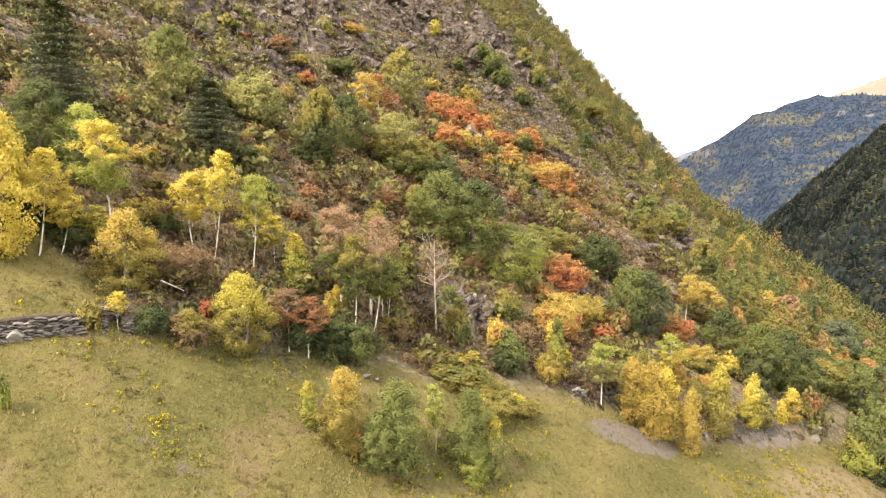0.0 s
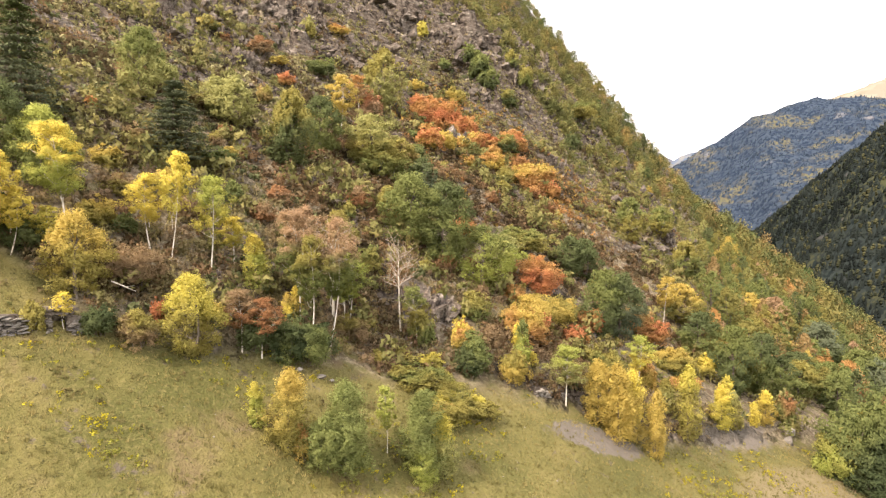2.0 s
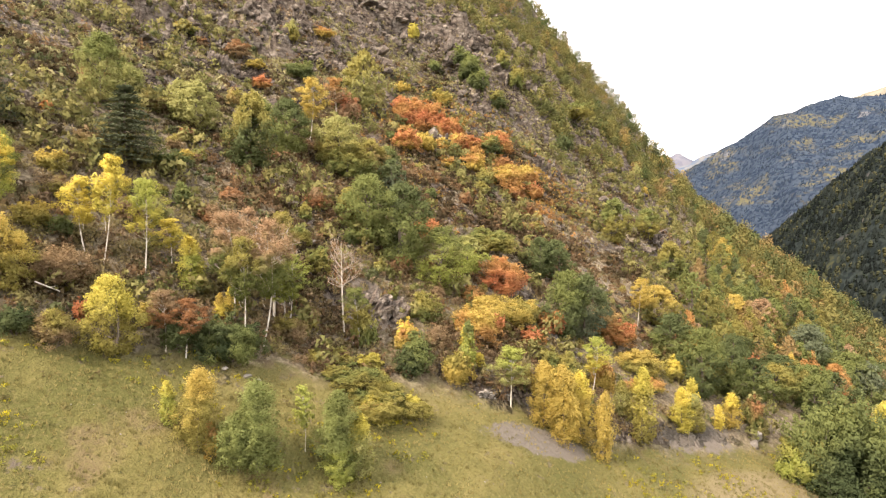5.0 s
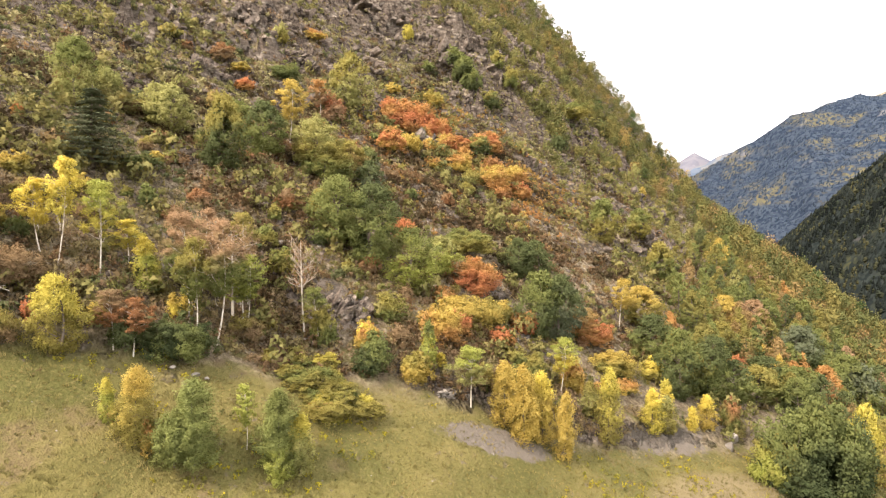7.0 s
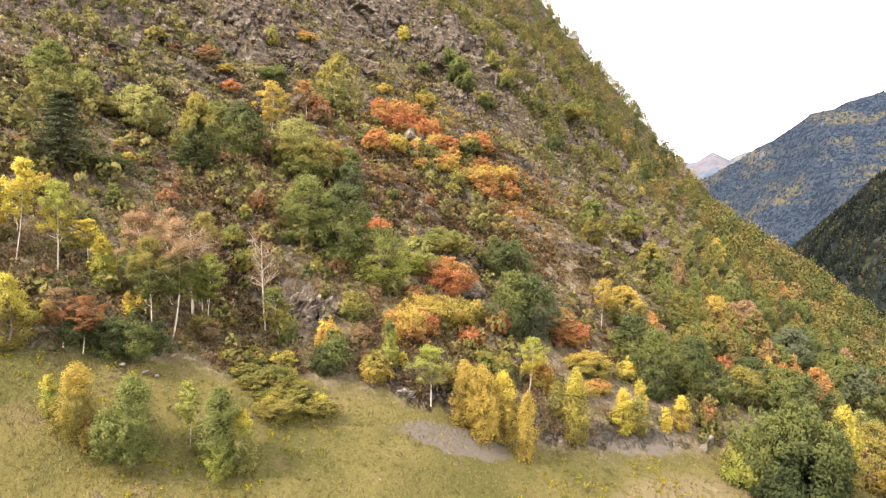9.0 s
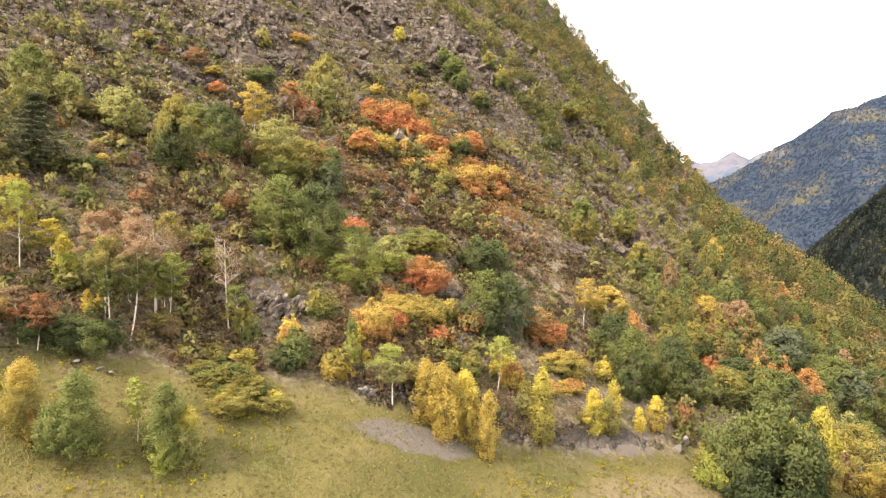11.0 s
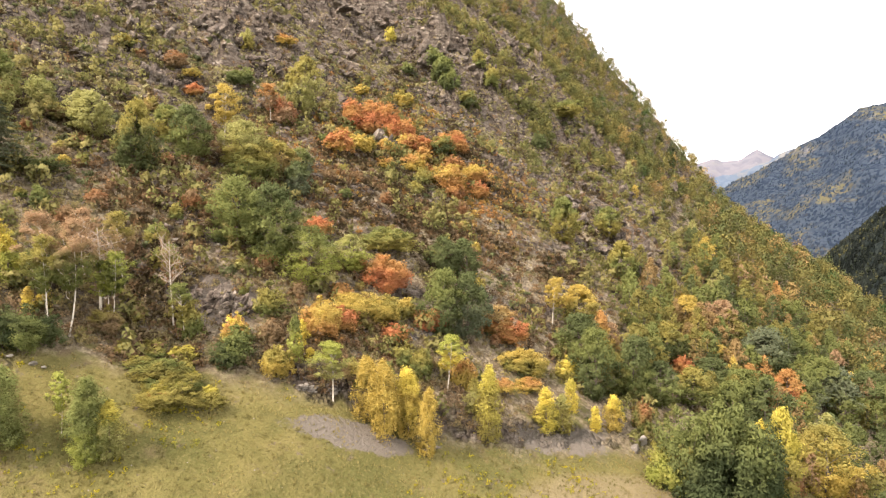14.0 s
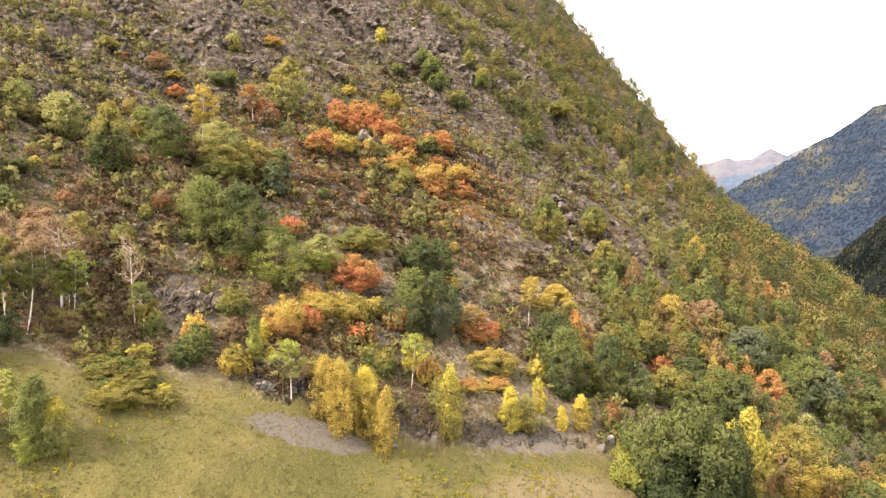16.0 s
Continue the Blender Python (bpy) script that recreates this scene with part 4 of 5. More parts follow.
tree("column", 45.0, 94.3, 7.9, 2.8, "gold", "orange")
tree("column", 47.1, 98.9, 3.5, 2.3, "orange", "gold")
tree("broadleaf", 41.3, 91.3, 7.3, 7.7, "green", "dark_green")
tree("bush", 31.0, 75.1, 1.9, 4.7, "gold", "orange")
tree("bush", 34.2, 77.8, 2.0, 4.9, "gold", "orange")
tree("broadleaf", 76.3, 120.1, 11.7, 10.7, "dark_green", "blue_green")
tree("broadleaf", 62.2, 103.9, 5.8, 8.9, "green", "dark_green")
tree("bush", 58.4, 104.5, 4.3, 5.0, "orange", "red")
tree("bush", 67.4, 117.4, 5.0, 8.0, "straw", "gold")
tree("broadleaf", 62.9, 121.9, 6.8, 7.9, "straw", "gold")
tree("broadleaf", 71.0, 126.5, 9.2, 8.1, "straw", "pink")
tree("bush", -5.3, 85.8, 5.7, 9.0, "green", "olive")
tree("bush", -31.4, 77.6, 4.6, 5.4, "pale_green", "green")
tree("bush", -27.1, 75.6, 2.6, 6.8, "brown", "olive")
tree("broadleaf", -21.4, 74.7, 6.3, 5.5, "pale_green", "pale_green")
tree("broadleaf", 63.6, 78.9, 11.0, 6.0, "olive", "lemon")
# lit left lobe of the great bush, its brightness put into the green
tree("bush", 49.8, 72.7, 7.0, 6.0, "bright_green", "olive")
tree("bush", 65.1, 89.0, 6.8, 5.7, "lemon", "yellow")
tree("bush", 66.8, 83.1, 4.2, 4.2, "rust", "brown")
tree("bush", 80.8, 99.6, 7.5, 6.7, "gold", "yellow")
tree("broadleaf", 92.8, 127.9, 10.7, 9.1, "green", "blue_green")
tree("broadleaf", 82.5, 120.1, 8.1, 7.6, "blue_green", "green")
tree("broadleaf", 62.4, 92.6, 7.1, 6.3, "dark_green", "green")
tree("broadleaf", 57.3, 93.7, 6.1, 6.5, "green", "olive")
tree("broadleaf", 52.0, 89.1, 6.6, 6.2, "green", "dark_green")
tree("broadleaf", 51.5, 98.4, 7.3, 6.4, "olive", "green")
tree("broadleaf", 56.0, 105.9, 6.9, 6.0, "dark_green", "olive")
tree("broadleaf", 45.0, 86.5, 6.1, 4.9, "green", "olive")
tree("bush", -2.1, 52.2, 1.5, 2.4, "olive", "olive")
tree("bush", -0.4, 54.1, 1.7, 3.1, "green", "olive")
tree("bush", 0.1, 53.7, 1.6, 3.2, "green", "olive")
tree("bush", 2.2, 54.9, 1.7, 3.2, "olive", "lemon")
tree("bush", -0.1, 51.6, 1.3, 3.1, "green", "olive")
tree("bush", 2.9, 53.6, 1.2, 2.9, "green", "olive")
tree("bush", 1.7, 52.5, 1.3, 2.6, "olive", "green")
tree("bush", 3.5, 53.1, 1.7, 2.3, "lemon", "olive")
tree("bush", 3.0, 53.0, 1.7, 2.8, "green", "olive")
tree("bush", 3.0, 52.3, 1.4, 2.5, "olive", "olive")
tree("bush", 4.0, 53.0, 1.2, 3.0, "olive", "lemon")
tree("bush", 3.4, 51.9, 1.5, 2.4, "olive", "olive")
tree("bush", 2.2, 49.7, 1.5, 2.6, "olive", "green")
tree("bush", 3.5, 51.3, 1.3, 2.8, "lemon", "olive")
tree("bush", 3.0, 49.5, 1.5, 2.4, "olive", "lemon")
tree("bush", 6.2, 52.0, 1.3, 2.4, "olive", "lemon")
tree("bush", 3.2, 49.3, 1.1, 3.1, "olive", "orange")
tree("bush", 6.0, 51.2, 1.1, 2.5, "green", "olive")
tree("bush", 6.9, 51.0, 1.6, 3.0, "olive", "olive")
tree("bush", 4.4, 48.8, 1.2, 2.5, "lemon", "olive")
tree("bush", -2.1, 124.9, 4.7, 6.1, "orange", "red")
tree("bush", -0.7, 123.7, 5.1, 6.4, "red", "orange")
tree("bush", 1.3, 130.9, 5.1, 7.0, "red", "orange")
tree("bush", 2.3, 125.2, 5.4, 6.9, "orange", "red")
tree("bush", 4.8, 130.1, 5.3, 7.0, "red", "orange")
tree("bush", 6.2, 127.9, 5.5, 6.9, "orange", "red")
tree("bush", 8.6, 129.8, 5.1, 6.4, "red", "orange")
tree("bush", 9.5, 125.8, 4.7, 6.2, "orange", "gold")
tree("bush", 0.6, 112.5, 3.4, 5.0, "gold", "orange")
tree("bush", 6.5, 119.3, 3.6, 5.3, "orange", "gold")
tree("bush", 12.1, 127.4, 3.9, 5.5, "orange", "red")
tree("bush", 13.5, 124.7, 3.8, 5.6, "gold", "orange")
tree("bush", 22.7, 125.7, 4.5, 6.8, "orange", "gold")
tree("bush", 24.3, 122.2, 4.0, 5.5, "orange", "red")
tree("bush", 20.0, 116.4, 3.8, 5.2, "rust", "orange")
tree("bush", 18.3, 135.5, 4.1, 6.1, "red", "orange")
# great bush: sunlit tops and dark foot are put into its greens
tree("bush", 56.4, 73.4, 15.4, 13.6, "deep_green", "green")
tree("bush", 51.6, 72.8, 11.0, 8.0, "dark_green", "green")
tree("bush", 60.8, 76.2, 11.6, 8.5, "deep_green", "dark_green")
tree("bush", 52.7, 70.4, 4.9, 7.3, "deep_green", "deep_green")
tree("conifer", 81.8, 247.4, 7.2, 4.7, "dark_green", "blue_green")
tree("conifer", 87.8, 255.3, 7.9, 5.2, "dark_green", "blue_green")
tree("conifer", 94.3, 264.9, 5.9, 4.1, "dark_green", "dark_green")
tree("conifer", 105.2, 281.0, 6.2, 5.3, "dark_green", "dark_green")
tree("conifer", 74.5, 244.2, 4.6, 3.8, "dark_green", "dark_green")
tree("bush", 4.1, 49.2, 2.1, 6.2, "olive", "olive")
tree("bush", 4.2, 51.4, 2.1, 6.0, "green", "olive")
tree("bush", 1.9, 51.4, 2.1, 5.2, "olive", "green")
tree("bush", -8.1, 45.9, 3.8, 4.3, "deep_green", "dark_green")
tree("bush", -6.5, 48.1, 3.5, 4.0, "dark_green", "deep_green")
tree("bush", -10.4, 44.8, 3.1, 3.6, "dark_green", "deep_green")
tree("bush", 5.5, 56.0, 3.2, 3.4, "deep_green", "dark_green")
tree("column", -9.0, 49.5, 2.5, 1.2, "yellow", "gold")
tree("bush", -27.9, 40.6, 3.0, 4.0, "deep_green", "dark_green")
tree("bush", -26.1, 41.4, 3.0, 3.6, "dark_green", "deep_green")
tree("bush", -24.5, 41.8, 2.8, 3.4, "dark_green", "green")
tree("bush", -22.7, 47.1, 2.6, 3.6, "olive", "gold")
tree("bush", -23.2, 51.8, 2.4, 3.8, "olive", "brown")
tree("bush", 6.4, 128.3, 4.6, 6.5, "red", "orange")
tree("bush", 10.0, 126.4, 4.4, 6.0, "red", "orange")
tree("bush", 1.1, 107.4, 4.2, 6.0, "orange", "red")
tree("bush", 16.6, 131.4, 4.0, 5.5, "red", "orange")
tree("bush", 18.9, 127.3, 3.6, 5.5, "orange", "rust")
tree("bush", 22.7, 125.8, 3.4, 5.5, "orange", "gold")
tree("bush", 24.2, 122.0, 3.2, 5.0, "orange", "rust")
tree("bush", 12.8, 118.0, 3.0, 5.0, "olive", "orange")


# ---------------------------------------------------------------- the mixed wood farther along the valley side
def wood_density(s, t):
    """1 in the closed wood, 0 on the open slope."""
    low = step(100, 128, t) * (1 - step(22 + 0.2 * np.maximum(t - 140, 0), 30 + 0.26 * np.maximum(t - 140, 0), s - 0.15 * np.maximum(125 - t, 0)))
    brow = step(178, 205, t) * 0.9
    clearing = np.exp(-((s + 4) / 7) ** 2 - ((t - 151) / 11) ** 2)
    return np.clip(np.maximum(low, brow) - 1.3 * clearing, 0, 1)


WOOD_MIX = (("green", "moss", 0.22), ("moss", "green", 0.12), ("pale_green", "moss", 0.05), ("moss", "tan", 0.07), ("tan", "moss", 0.06),
            ("gold", "moss", 0.05), ("orange", "tan", 0.02), ("dark_green", "green", 0.42), ("pink", "rust", 0.045), ("bright_green", "green", 0.01))
forest_rng = np.random.default_rng(21)


def wood_places(t0, t1, s0, s1, gap):
    """Places in the wood on an uneven grid."""
    ss, tt = np.meshgrid(np.arange(s0, s1, gap), np.arange(t0, t1, gap), indexing="ij")
    ss = ss + forest_rng.uniform(-0.5, 0.5, ss.shape) * gap
    tt = tt + forest_rng.uniform(-0.5, 0.5, tt.shape) * gap
    keep = forest_rng.uniform(0, 1, ss.shape) < wood_density(ss, tt)
    s, t = ss[keep], tt[keep]
    return UP[0] * s + ALONG[0] * t, UP[1] * s + ALONG[1] * t, s, t


WOOD_HIGH = (("moss", "tan", 0.17), ("tan", "pink", 0.12), ("green", "moss", 0.28), ("dark_green", "moss", 0.26), ("moss", "green", 0.17), ("gold", "moss", 0.04), ("pale_green", "moss", 0.05), ("pink", "tan", 0.05))
wood_rest = []


def near_wood():
    """The trees of the wood that stand nearest, one by one; the places of those behind are kept for the joined wood."""
    xs, ys, ss, ts = wood_places(100, 190, -34, 64, 3.9)
    order = np.argsort(ts + forest_rng.uniform(0, 14, len(ts)))
    for i in order[:298]:
        mix = WOOD_HIGH if ss[i] > 17 + forest_rng.uniform(-8, 8) else WOOD_MIX
        chance = np.cumsum([w for *_, w in mix])
        colour, second, _ = mix[min(int(np.searchsorted(chance, forest_rng.uniform(0, chance[-1]))), len(mix) - 1)]
        second = second if forest_rng.uniform() < 0.45 else colour
        h = forest_rng.uniform(5.2, 8.8) * (0.76 if ss[i] > 35 else 1.0)
        tree("wood", float(xs[i]), float(ys[i]), float(h), float(h * forest_rng.uniform(0.52, 0.78)), colour, second)
    wood_rest.append((xs[order[298:]], ys[order[298:]], ss[order[298:]], ts[order[298:]]))


near_wood()


def undergrowth():
    """Bushes between the trees above the meadow."""
    mix = (("olive", "green"), ("green", "olive"), ("brown", "rust"), ("rust", "brown"), ("brown", "olive"), ("brown", "brown"), ("pale_green", "olive"), ("straw", "olive"), ("olive", "gold"), ("dark_green", "green"), ("pink", "rust"), ("olive", "brown"))
    rng = np.random.default_rng(44)
    taken = [(o.matrix_basis.translation.x, o.matrix_basis.translation.y) for o in scene.objects if o.parent is None and "category" in o and o["category"] not in ("hillside", "mountain")]
    taken = np.array(taken)
    stems = np.array([(o.matrix_basis.translation.x + 0.2, o.matrix_basis.translation.y - 1.6) for o in scene.objects if o.parent is None and o.name.split(".")[0] in ("birch_tree", "bare_tree")])
    for k in range(900):
        s, t = rng.uniform(18, 70), rng.uniform(16, 112)
        e = float(meadow_edge(np.float64(s), np.float64(t)))
        if e < 1.2 or rng.uniform() > (1.0 if e < 24 else 0.22) or len(taken) > 640:
            continue
        x, y = UP[0] * s + ALONG[0] * t, UP[1] * s + ALONG[1] * t
        if np.min(np.hypot(taken[:, 0] - x, taken[:, 1] - y)) < 1.7 or np.min(np.hypot(stems[:, 0] - x, stems[:, 1] - y)) < 2.0 or math.hypot(x - 2.2, y - 60.8) < 4.4:
            continue
        taken = np.vstack([taken, (x, y)])
        colour, second = mix[int(rng.integers(0, len(mix)))]
        h = rng.uniform(1.3, 3.2)
        tree("bush", float(x), float(y), float(h), float(h * rng.uniform(0.9, 1.5)), colour, second)


undergrowth()


def strewn(name, label, category, material, templates, x, y, size, rng, sink=0.05, tall=1.0):
    """Many small plants or stones as one object."""
    z = ground(x, y)
    which = rng.integers(0, len(templates), len(x))
    verts, faces, n = [], [], 0
    normals = []
    for k, (tv, tf, *tn) in enumerate(templates):
        pick = np.where(which == k)[0]
        if not len(pick):
            continue
        a = rng.uniform(0, 2 * np.pi, len(pick))
        ca, sa = np.cos(a)[:, None], np.sin(a)[:, None]
        sc = size[pick][:, None]
        up = sc * tall * rng.uniform(0.75, 1.3, len(pick))[:, None]
        vx = (tv[None, :, 0] * ca - tv[None, :, 1] * sa) * sc + x[pick][:, None]
        vy = (tv[None, :, 0] * sa + tv[None, :, 1] * ca) * sc + y[pick][:, None]
        vz = tv[None, :, 2] * up + (z[pick] - sink * size[pick])[:, None]
        verts.append(np.stack([vx, vy, vz], -1).reshape(-1, 3))
        if tn:
            q = tn[0]
            normals.append(np.stack([q[None, :, 0] * ca - q[None, :, 1] * sa, q[None, :, 0] * sa + q[None, :, 1] * ca, q[None, :, 2] + 0 * ca], -1).reshape(-1, 3))
        faces.append((tf[None] + (n + np.arange(len(pick)) * len(tv))[:, None, None]).reshape(-1, tf.shape[1]))
        n += len(pick) * len(tv)
    ob = mesh_object(name, np.concatenate(verts), np.concatenate(faces), material, normals=np.concatenate(normals) if normals else None)
    return tagged(ob, label, category, kind="stuff")


def crown_template(seed, count, clumps, size, tall=1.0):
    """A rough small tree crown, 1 m wide and 1.1 m high times tall, for woods far off."""
    rng = np.random.default_rng(seed)
    a, e = rng.uniform(0, 2 * np.pi, clumps), rng.uniform(-0.7, 1.0, clumps)
    h = np.sqrt(np.maximum(1 - e * e, 0.1)) * rng.uniform(0.5, 1.0, clumps)
    c = np.stack([0.40 * h * np.cos(a), 0.40 * h * np.sin(a), tall * (0.60 + 0.42 * e)], 1)
    return leaves(rng, c, np.stack([rng.uniform(0.10, 0.2, clumps)] * 3, 1), count, size, even=1.0)


def far_wood():
    far = [crown_template(k, 380, 44, 0.046, 1.35) for k in range(5)]
    sets = (("green_wood", "distant green broadleaf wood on the brow", (0.090, 0.105, 0.043), (0.135, 0.138, 0.050), 0.42),
            ("olive_wood", "distant olive-green wood on the brow", (0.142, 0.132, 0.047), (0.188, 0.165, 0.057), 0.38),
            ("yellow_wood", "distant yellow autumn trees on the brow", (0.255, 0.19, 0.068), (0.25, 0.172, 0.078), 0.14),
            ("dark_wood", "distant dark green trees on the brow", (0.05, 0.08, 0.03), (0.08, 0.11, 0.04), 0.06))
    x, y, s, t = [np.concatenate(q) for q in zip(wood_places(187, 312, -100, 175, 4.7), wood_rest[0])]
    part_of = forest_rng.uniform(0, 1, len(x))
    lo = 0.0
    for name, label, a, b, share in sets:
        pick = (part_of >= lo) & (part_of < lo + share)
        lo += share
        size = forest_rng.uniform(4.4, 7.0, pick.sum()) * np.where(s[pick] > 45, 0.72, 1.0)
        strewn(name, label, "wood", stuff_leaf(name, a, b, 0.08, 0.2), far, x[pick], y[pick], size, forest_rng)


far_wood()


def valley_wood():
    """Trees on the valley floor below the brow."""
    rng = np.random.default_rng(67)
    x, y = rng.uniform(150, 760, 2600), rng.uniform(150, 1150, 2600)
    keep = (ground(x, y) < -84) & (np.abs(y - 1.55 * x - 90) < 330)
    crowns = [crown_template(20 + k, 60, 24, 0.115, 1.25) for k in range(4)]
    strewn("valley_wood", "green and yellow trees on the valley floor", "wood", stuff_leaf("valley_wood", (0.11, 0.125, 0.05), (0.24, 0.21, 0.075), 0.04), crowns, x[keep], y[keep], rng.uniform(6, 11, keep.sum()), rng)


valley_wood()


# ---------------------------------------------------------------- low growth and stones of the open slope
def open_places(count, s0, s1, t0, t1, density):
    s, t = forest_rng.uniform(s0, s1, count), forest_rng.uniform(t0, t1, count)
    keep = forest_rng.uniform(0, 1, count) < density(s, t)
    s, t = s[keep], t[keep]
    return UP[0] * s + ALONG[0] * t, UP[1] * s + ALONG[1] * t, s, t


def shrub_template(seed, count, size, high=0.8, clumps=14):
    rng = np.random.default_rng(seed)
    a, r = rng.uniform(0, 2 * np.pi, clumps), np.sqrt(rng.uniform(0, 1, clumps)) * 0.36
    c = np.stack([r * np.cos(a), r * np.sin(a), high * rng.uniform(0.15, 0.8, clumps) * (1.15 - r)], 1)
    return leaves(rng, c, np.stack([rng.uniform(0.1, 0.2, clumps)] * 3, 1), count, size)


def clumped(s, t, cell, seed, lo, hi):
    return step(lo, hi, fractal(s / cell, t / cell, seed, 3))


def off_outcrop(s, t):
    """0 round the bare outcrop among the trees."""
    return 1 - np.exp(-((s - 34.5) / 3.6) ** 4 - ((t - 52) / 4.2) ** 4)


def above(s, t):
    return off_outcrop(s, t) * step(0.5, 3.0, meadow_edge(s, t))


SPANS = {"thicket": (8, 66, 5, 88), "gold_shrubs": (38, 88, 75, 140), "heath_cushions": (48, 120, 10, 190), "dark_heath": (32, 98, 10, 165), "rust_shrubs": (20, 100, 5, 190)}      # metres uphill and along


def slope_growth():
    low = [shrub_template(40 + k, 54, 0.112) for k in range(5)]
    full = [crown_template(140 + k, 60, 14, 0.115) for k in range(5)]
    brow = [crown_template(160 + k, 170, 26, 0.066) for k in range(5)]
    fine = [shrub_template(180 + k, 48, 0.098) for k in range(5)]
    finest = [shrub_template(190 + k, 84, 0.072, 0.8, 20) for k in range(5)]
    cushion = [shrub_template(70 + k, 20, 0.17, 0.6, 8) for k in range(5)]
    flat = [shrub_template(60 + k, 70, 0.115, 0.45) for k in range(4)]
    open_share = lambda s, t: above(s, t) * (1 - 0.85 * wood_density(s, t))
    kinds = (
        ("rust_shrubs", "rust-brown heath shrubs on the stony slope", fine, (0.115, 0.078, 0.045), (0.205, 0.132, 0.070), 6000,
         lambda s, t: open_share(s, t) * clumped(s, t, 13, 201, -0.4, 0.3) * (1 - 0.6 * step(95, 115, t)) * (1 - 0.85 * step(56, 76, s)), (0.6, 2.1)),
        ("heath_cushions", "olive-grey cushions of heath between the stones", cushion, (0.19, 0.18, 0.08), (0.30, 0.272, 0.14), 13000,
         lambda s, t: open_share(s, t) * step(50, 64, s) * (1 - 0.85 * cliff_share(s, t)) * clumped(s, t, 7, 271, -0.6, 0.1), (0.5, 1.6)),
        ("dark_heath", "dark brown upright heath bushes on the slope", cushion, (0.075, 0.058, 0.034), (0.13, 0.098, 0.052), 8000,
         lambda s, t: open_share(s, t) * clumped(s, t, 8, 275, -0.1, 0.5) * (1 - 0.65 * step(66, 80, s) * (1 - step(95, 115, t))) * (1 - 0.4 * cliff_share(s, t)), (0.7, 2.1)),
        ("olive_shrubs", "olive-green low shrubs on the rocky slope", full, (0.165, 0.165, 0.062), (0.245, 0.22, 0.085), 5200,
         lambda s, t: open_share(s, t) * clumped(s, t, 12, 211, -0.2, 0.45), (0.8, 2.6)),
        ("juniper_shrubs", "dark green spreading juniper on the slope", flat, (0.115, 0.13, 0.064), (0.16, 0.17, 0.078), 3400,
         lambda s, t: open_share(s, t) * clumped(s, t, 11, 221, 0.0, 0.5), (0.8, 2.2)),
        ("pale_shrubs", "greyish straw-coloured dry brush on the slope", low, (0.25, 0.195, 0.125), (0.34, 0.265, 0.165), 6500,
         lambda s, t: 0.8 * open_share(s, t) * clumped(s, t, 9, 231, -0.1, 0.5) * (1 - 0.4 * step(70, 100, s)), (0.5, 1.2)),
        ("gold_shrubs", "golden and orange low shrubs below the crag", cushion, (0.36, 0.25, 0.075), (0.36, 0.19, 0.075), 10000,
         lambda s, t: open_share(s, t) * np.exp(-((s - 62) / 13) ** 2 - ((t - 107) / 20) ** 2) * clumped(s, t, 8, 241, -0.3, 0.3), (0.7, 1.6)),
        ("thicket", "dark brown and green thicket under the trees", finest, (0.215, 0.155, 0.095), (0.23, 0.20, 0.092), 5200,
         lambda s, t: above(s, t) * (1 - step(9, 26, meadow_edge(s, t))) * (1 - step(66, 84, t)), (0.7, 1.6)),
        ("brow_shrubs", "olive-green shrubs along the rocky brow", brow, (0.120, 0.130, 0.050), (0.20, 0.18, 0.064), 4600,
         lambda s, t: step(48, 66, s) * step(125, 165, t) * step(0.08, 0.4, fractal((t + 0.45 * s) / 9, s / 26, 251, 3)), (1.8, 4.4)),
        # undergrowth browns are darkened to put shade between the crowns
        ("wood_floor_shrubs", "undergrowth of the mixed wood", low, (0.10, 0.088, 0.045), (0.15, 0.12, 0.055), 2200,
         lambda s, t: above(s, t) * wood_density(s, t), (1.0, 2.4)))
    for name, label, templates, a, b, count, density, (small, large) in kinds:
        x, y, s, t = open_places(count * 2, *SPANS.get(name, (5, 150, 5, 250)), density)
        size = forest_rng.uniform(small, large, len(x))
        strewn(name, label, "shrubs", stuff_leaf(name, a, b, 0.25), templates, x, y, size, forest_rng)
    # tufts of dry grass
    tuft = []
    for k in range(4):
        rng = np.random.default_rng(300 + k)
        n = 9
        base = rng.normal(0, 0.16, (n, 3)) * (1, 1, 0)
        tip = base + rng.normal(0, 0.2, (n, 3)) * (1, 1, 0) + np.array((0, 0, 0.5)) * rng.uniform(0.6, 1.2, n)[:, None]
        side = rng.normal(0, 0.05, (n, 3)) * (1, 1, 0)
        tuft.append((np.stack([base - side, base + side, tip], 1).reshape(-1, 3), np.arange(3 * n).reshape(-1, 3)))
    x, y, s, t = open_places(15000, 20, 115, 10, 150, lambda s, t: open_share(s, t) * clumped(s, t, 6, 261, -0.5, 0.3) * (1 - 0.5 * step(85, 110, s)))
    strewn("slope_grass", "tufts of dry yellowish grass between the rocks", "grass", stuff_leaf("slope_grass", (0.20, 0.17, 0.075), (0.29, 0.235, 0.115), 0.3), tuft, x, y, forest_rng.uniform(0.5, 1.2, len(x)), forest_rng)
    inside = lambda s, t: 1 - step(-1.0, 1.5, meadow_edge(s, t))
    x, y, s, t = open_places(36000, -14, 46, 0, 112, lambda s, t: inside(s, t) * 0.85 * (1 - np.exp(-((s - 17.5) / 2.5) ** 2 - ((t - 60.5) / 5) ** 2)))
    strewn("meadow_grass", "rough olive and straw-coloured meadow grass", "grass", stuff_leaf("meadow_grass", (0.14, 0.125, 0.046), (0.27, 0.225, 0.095), 0.22), tuft, x, y, forest_rng.uniform(0.25, 0.55, len(x)), forest_rng)
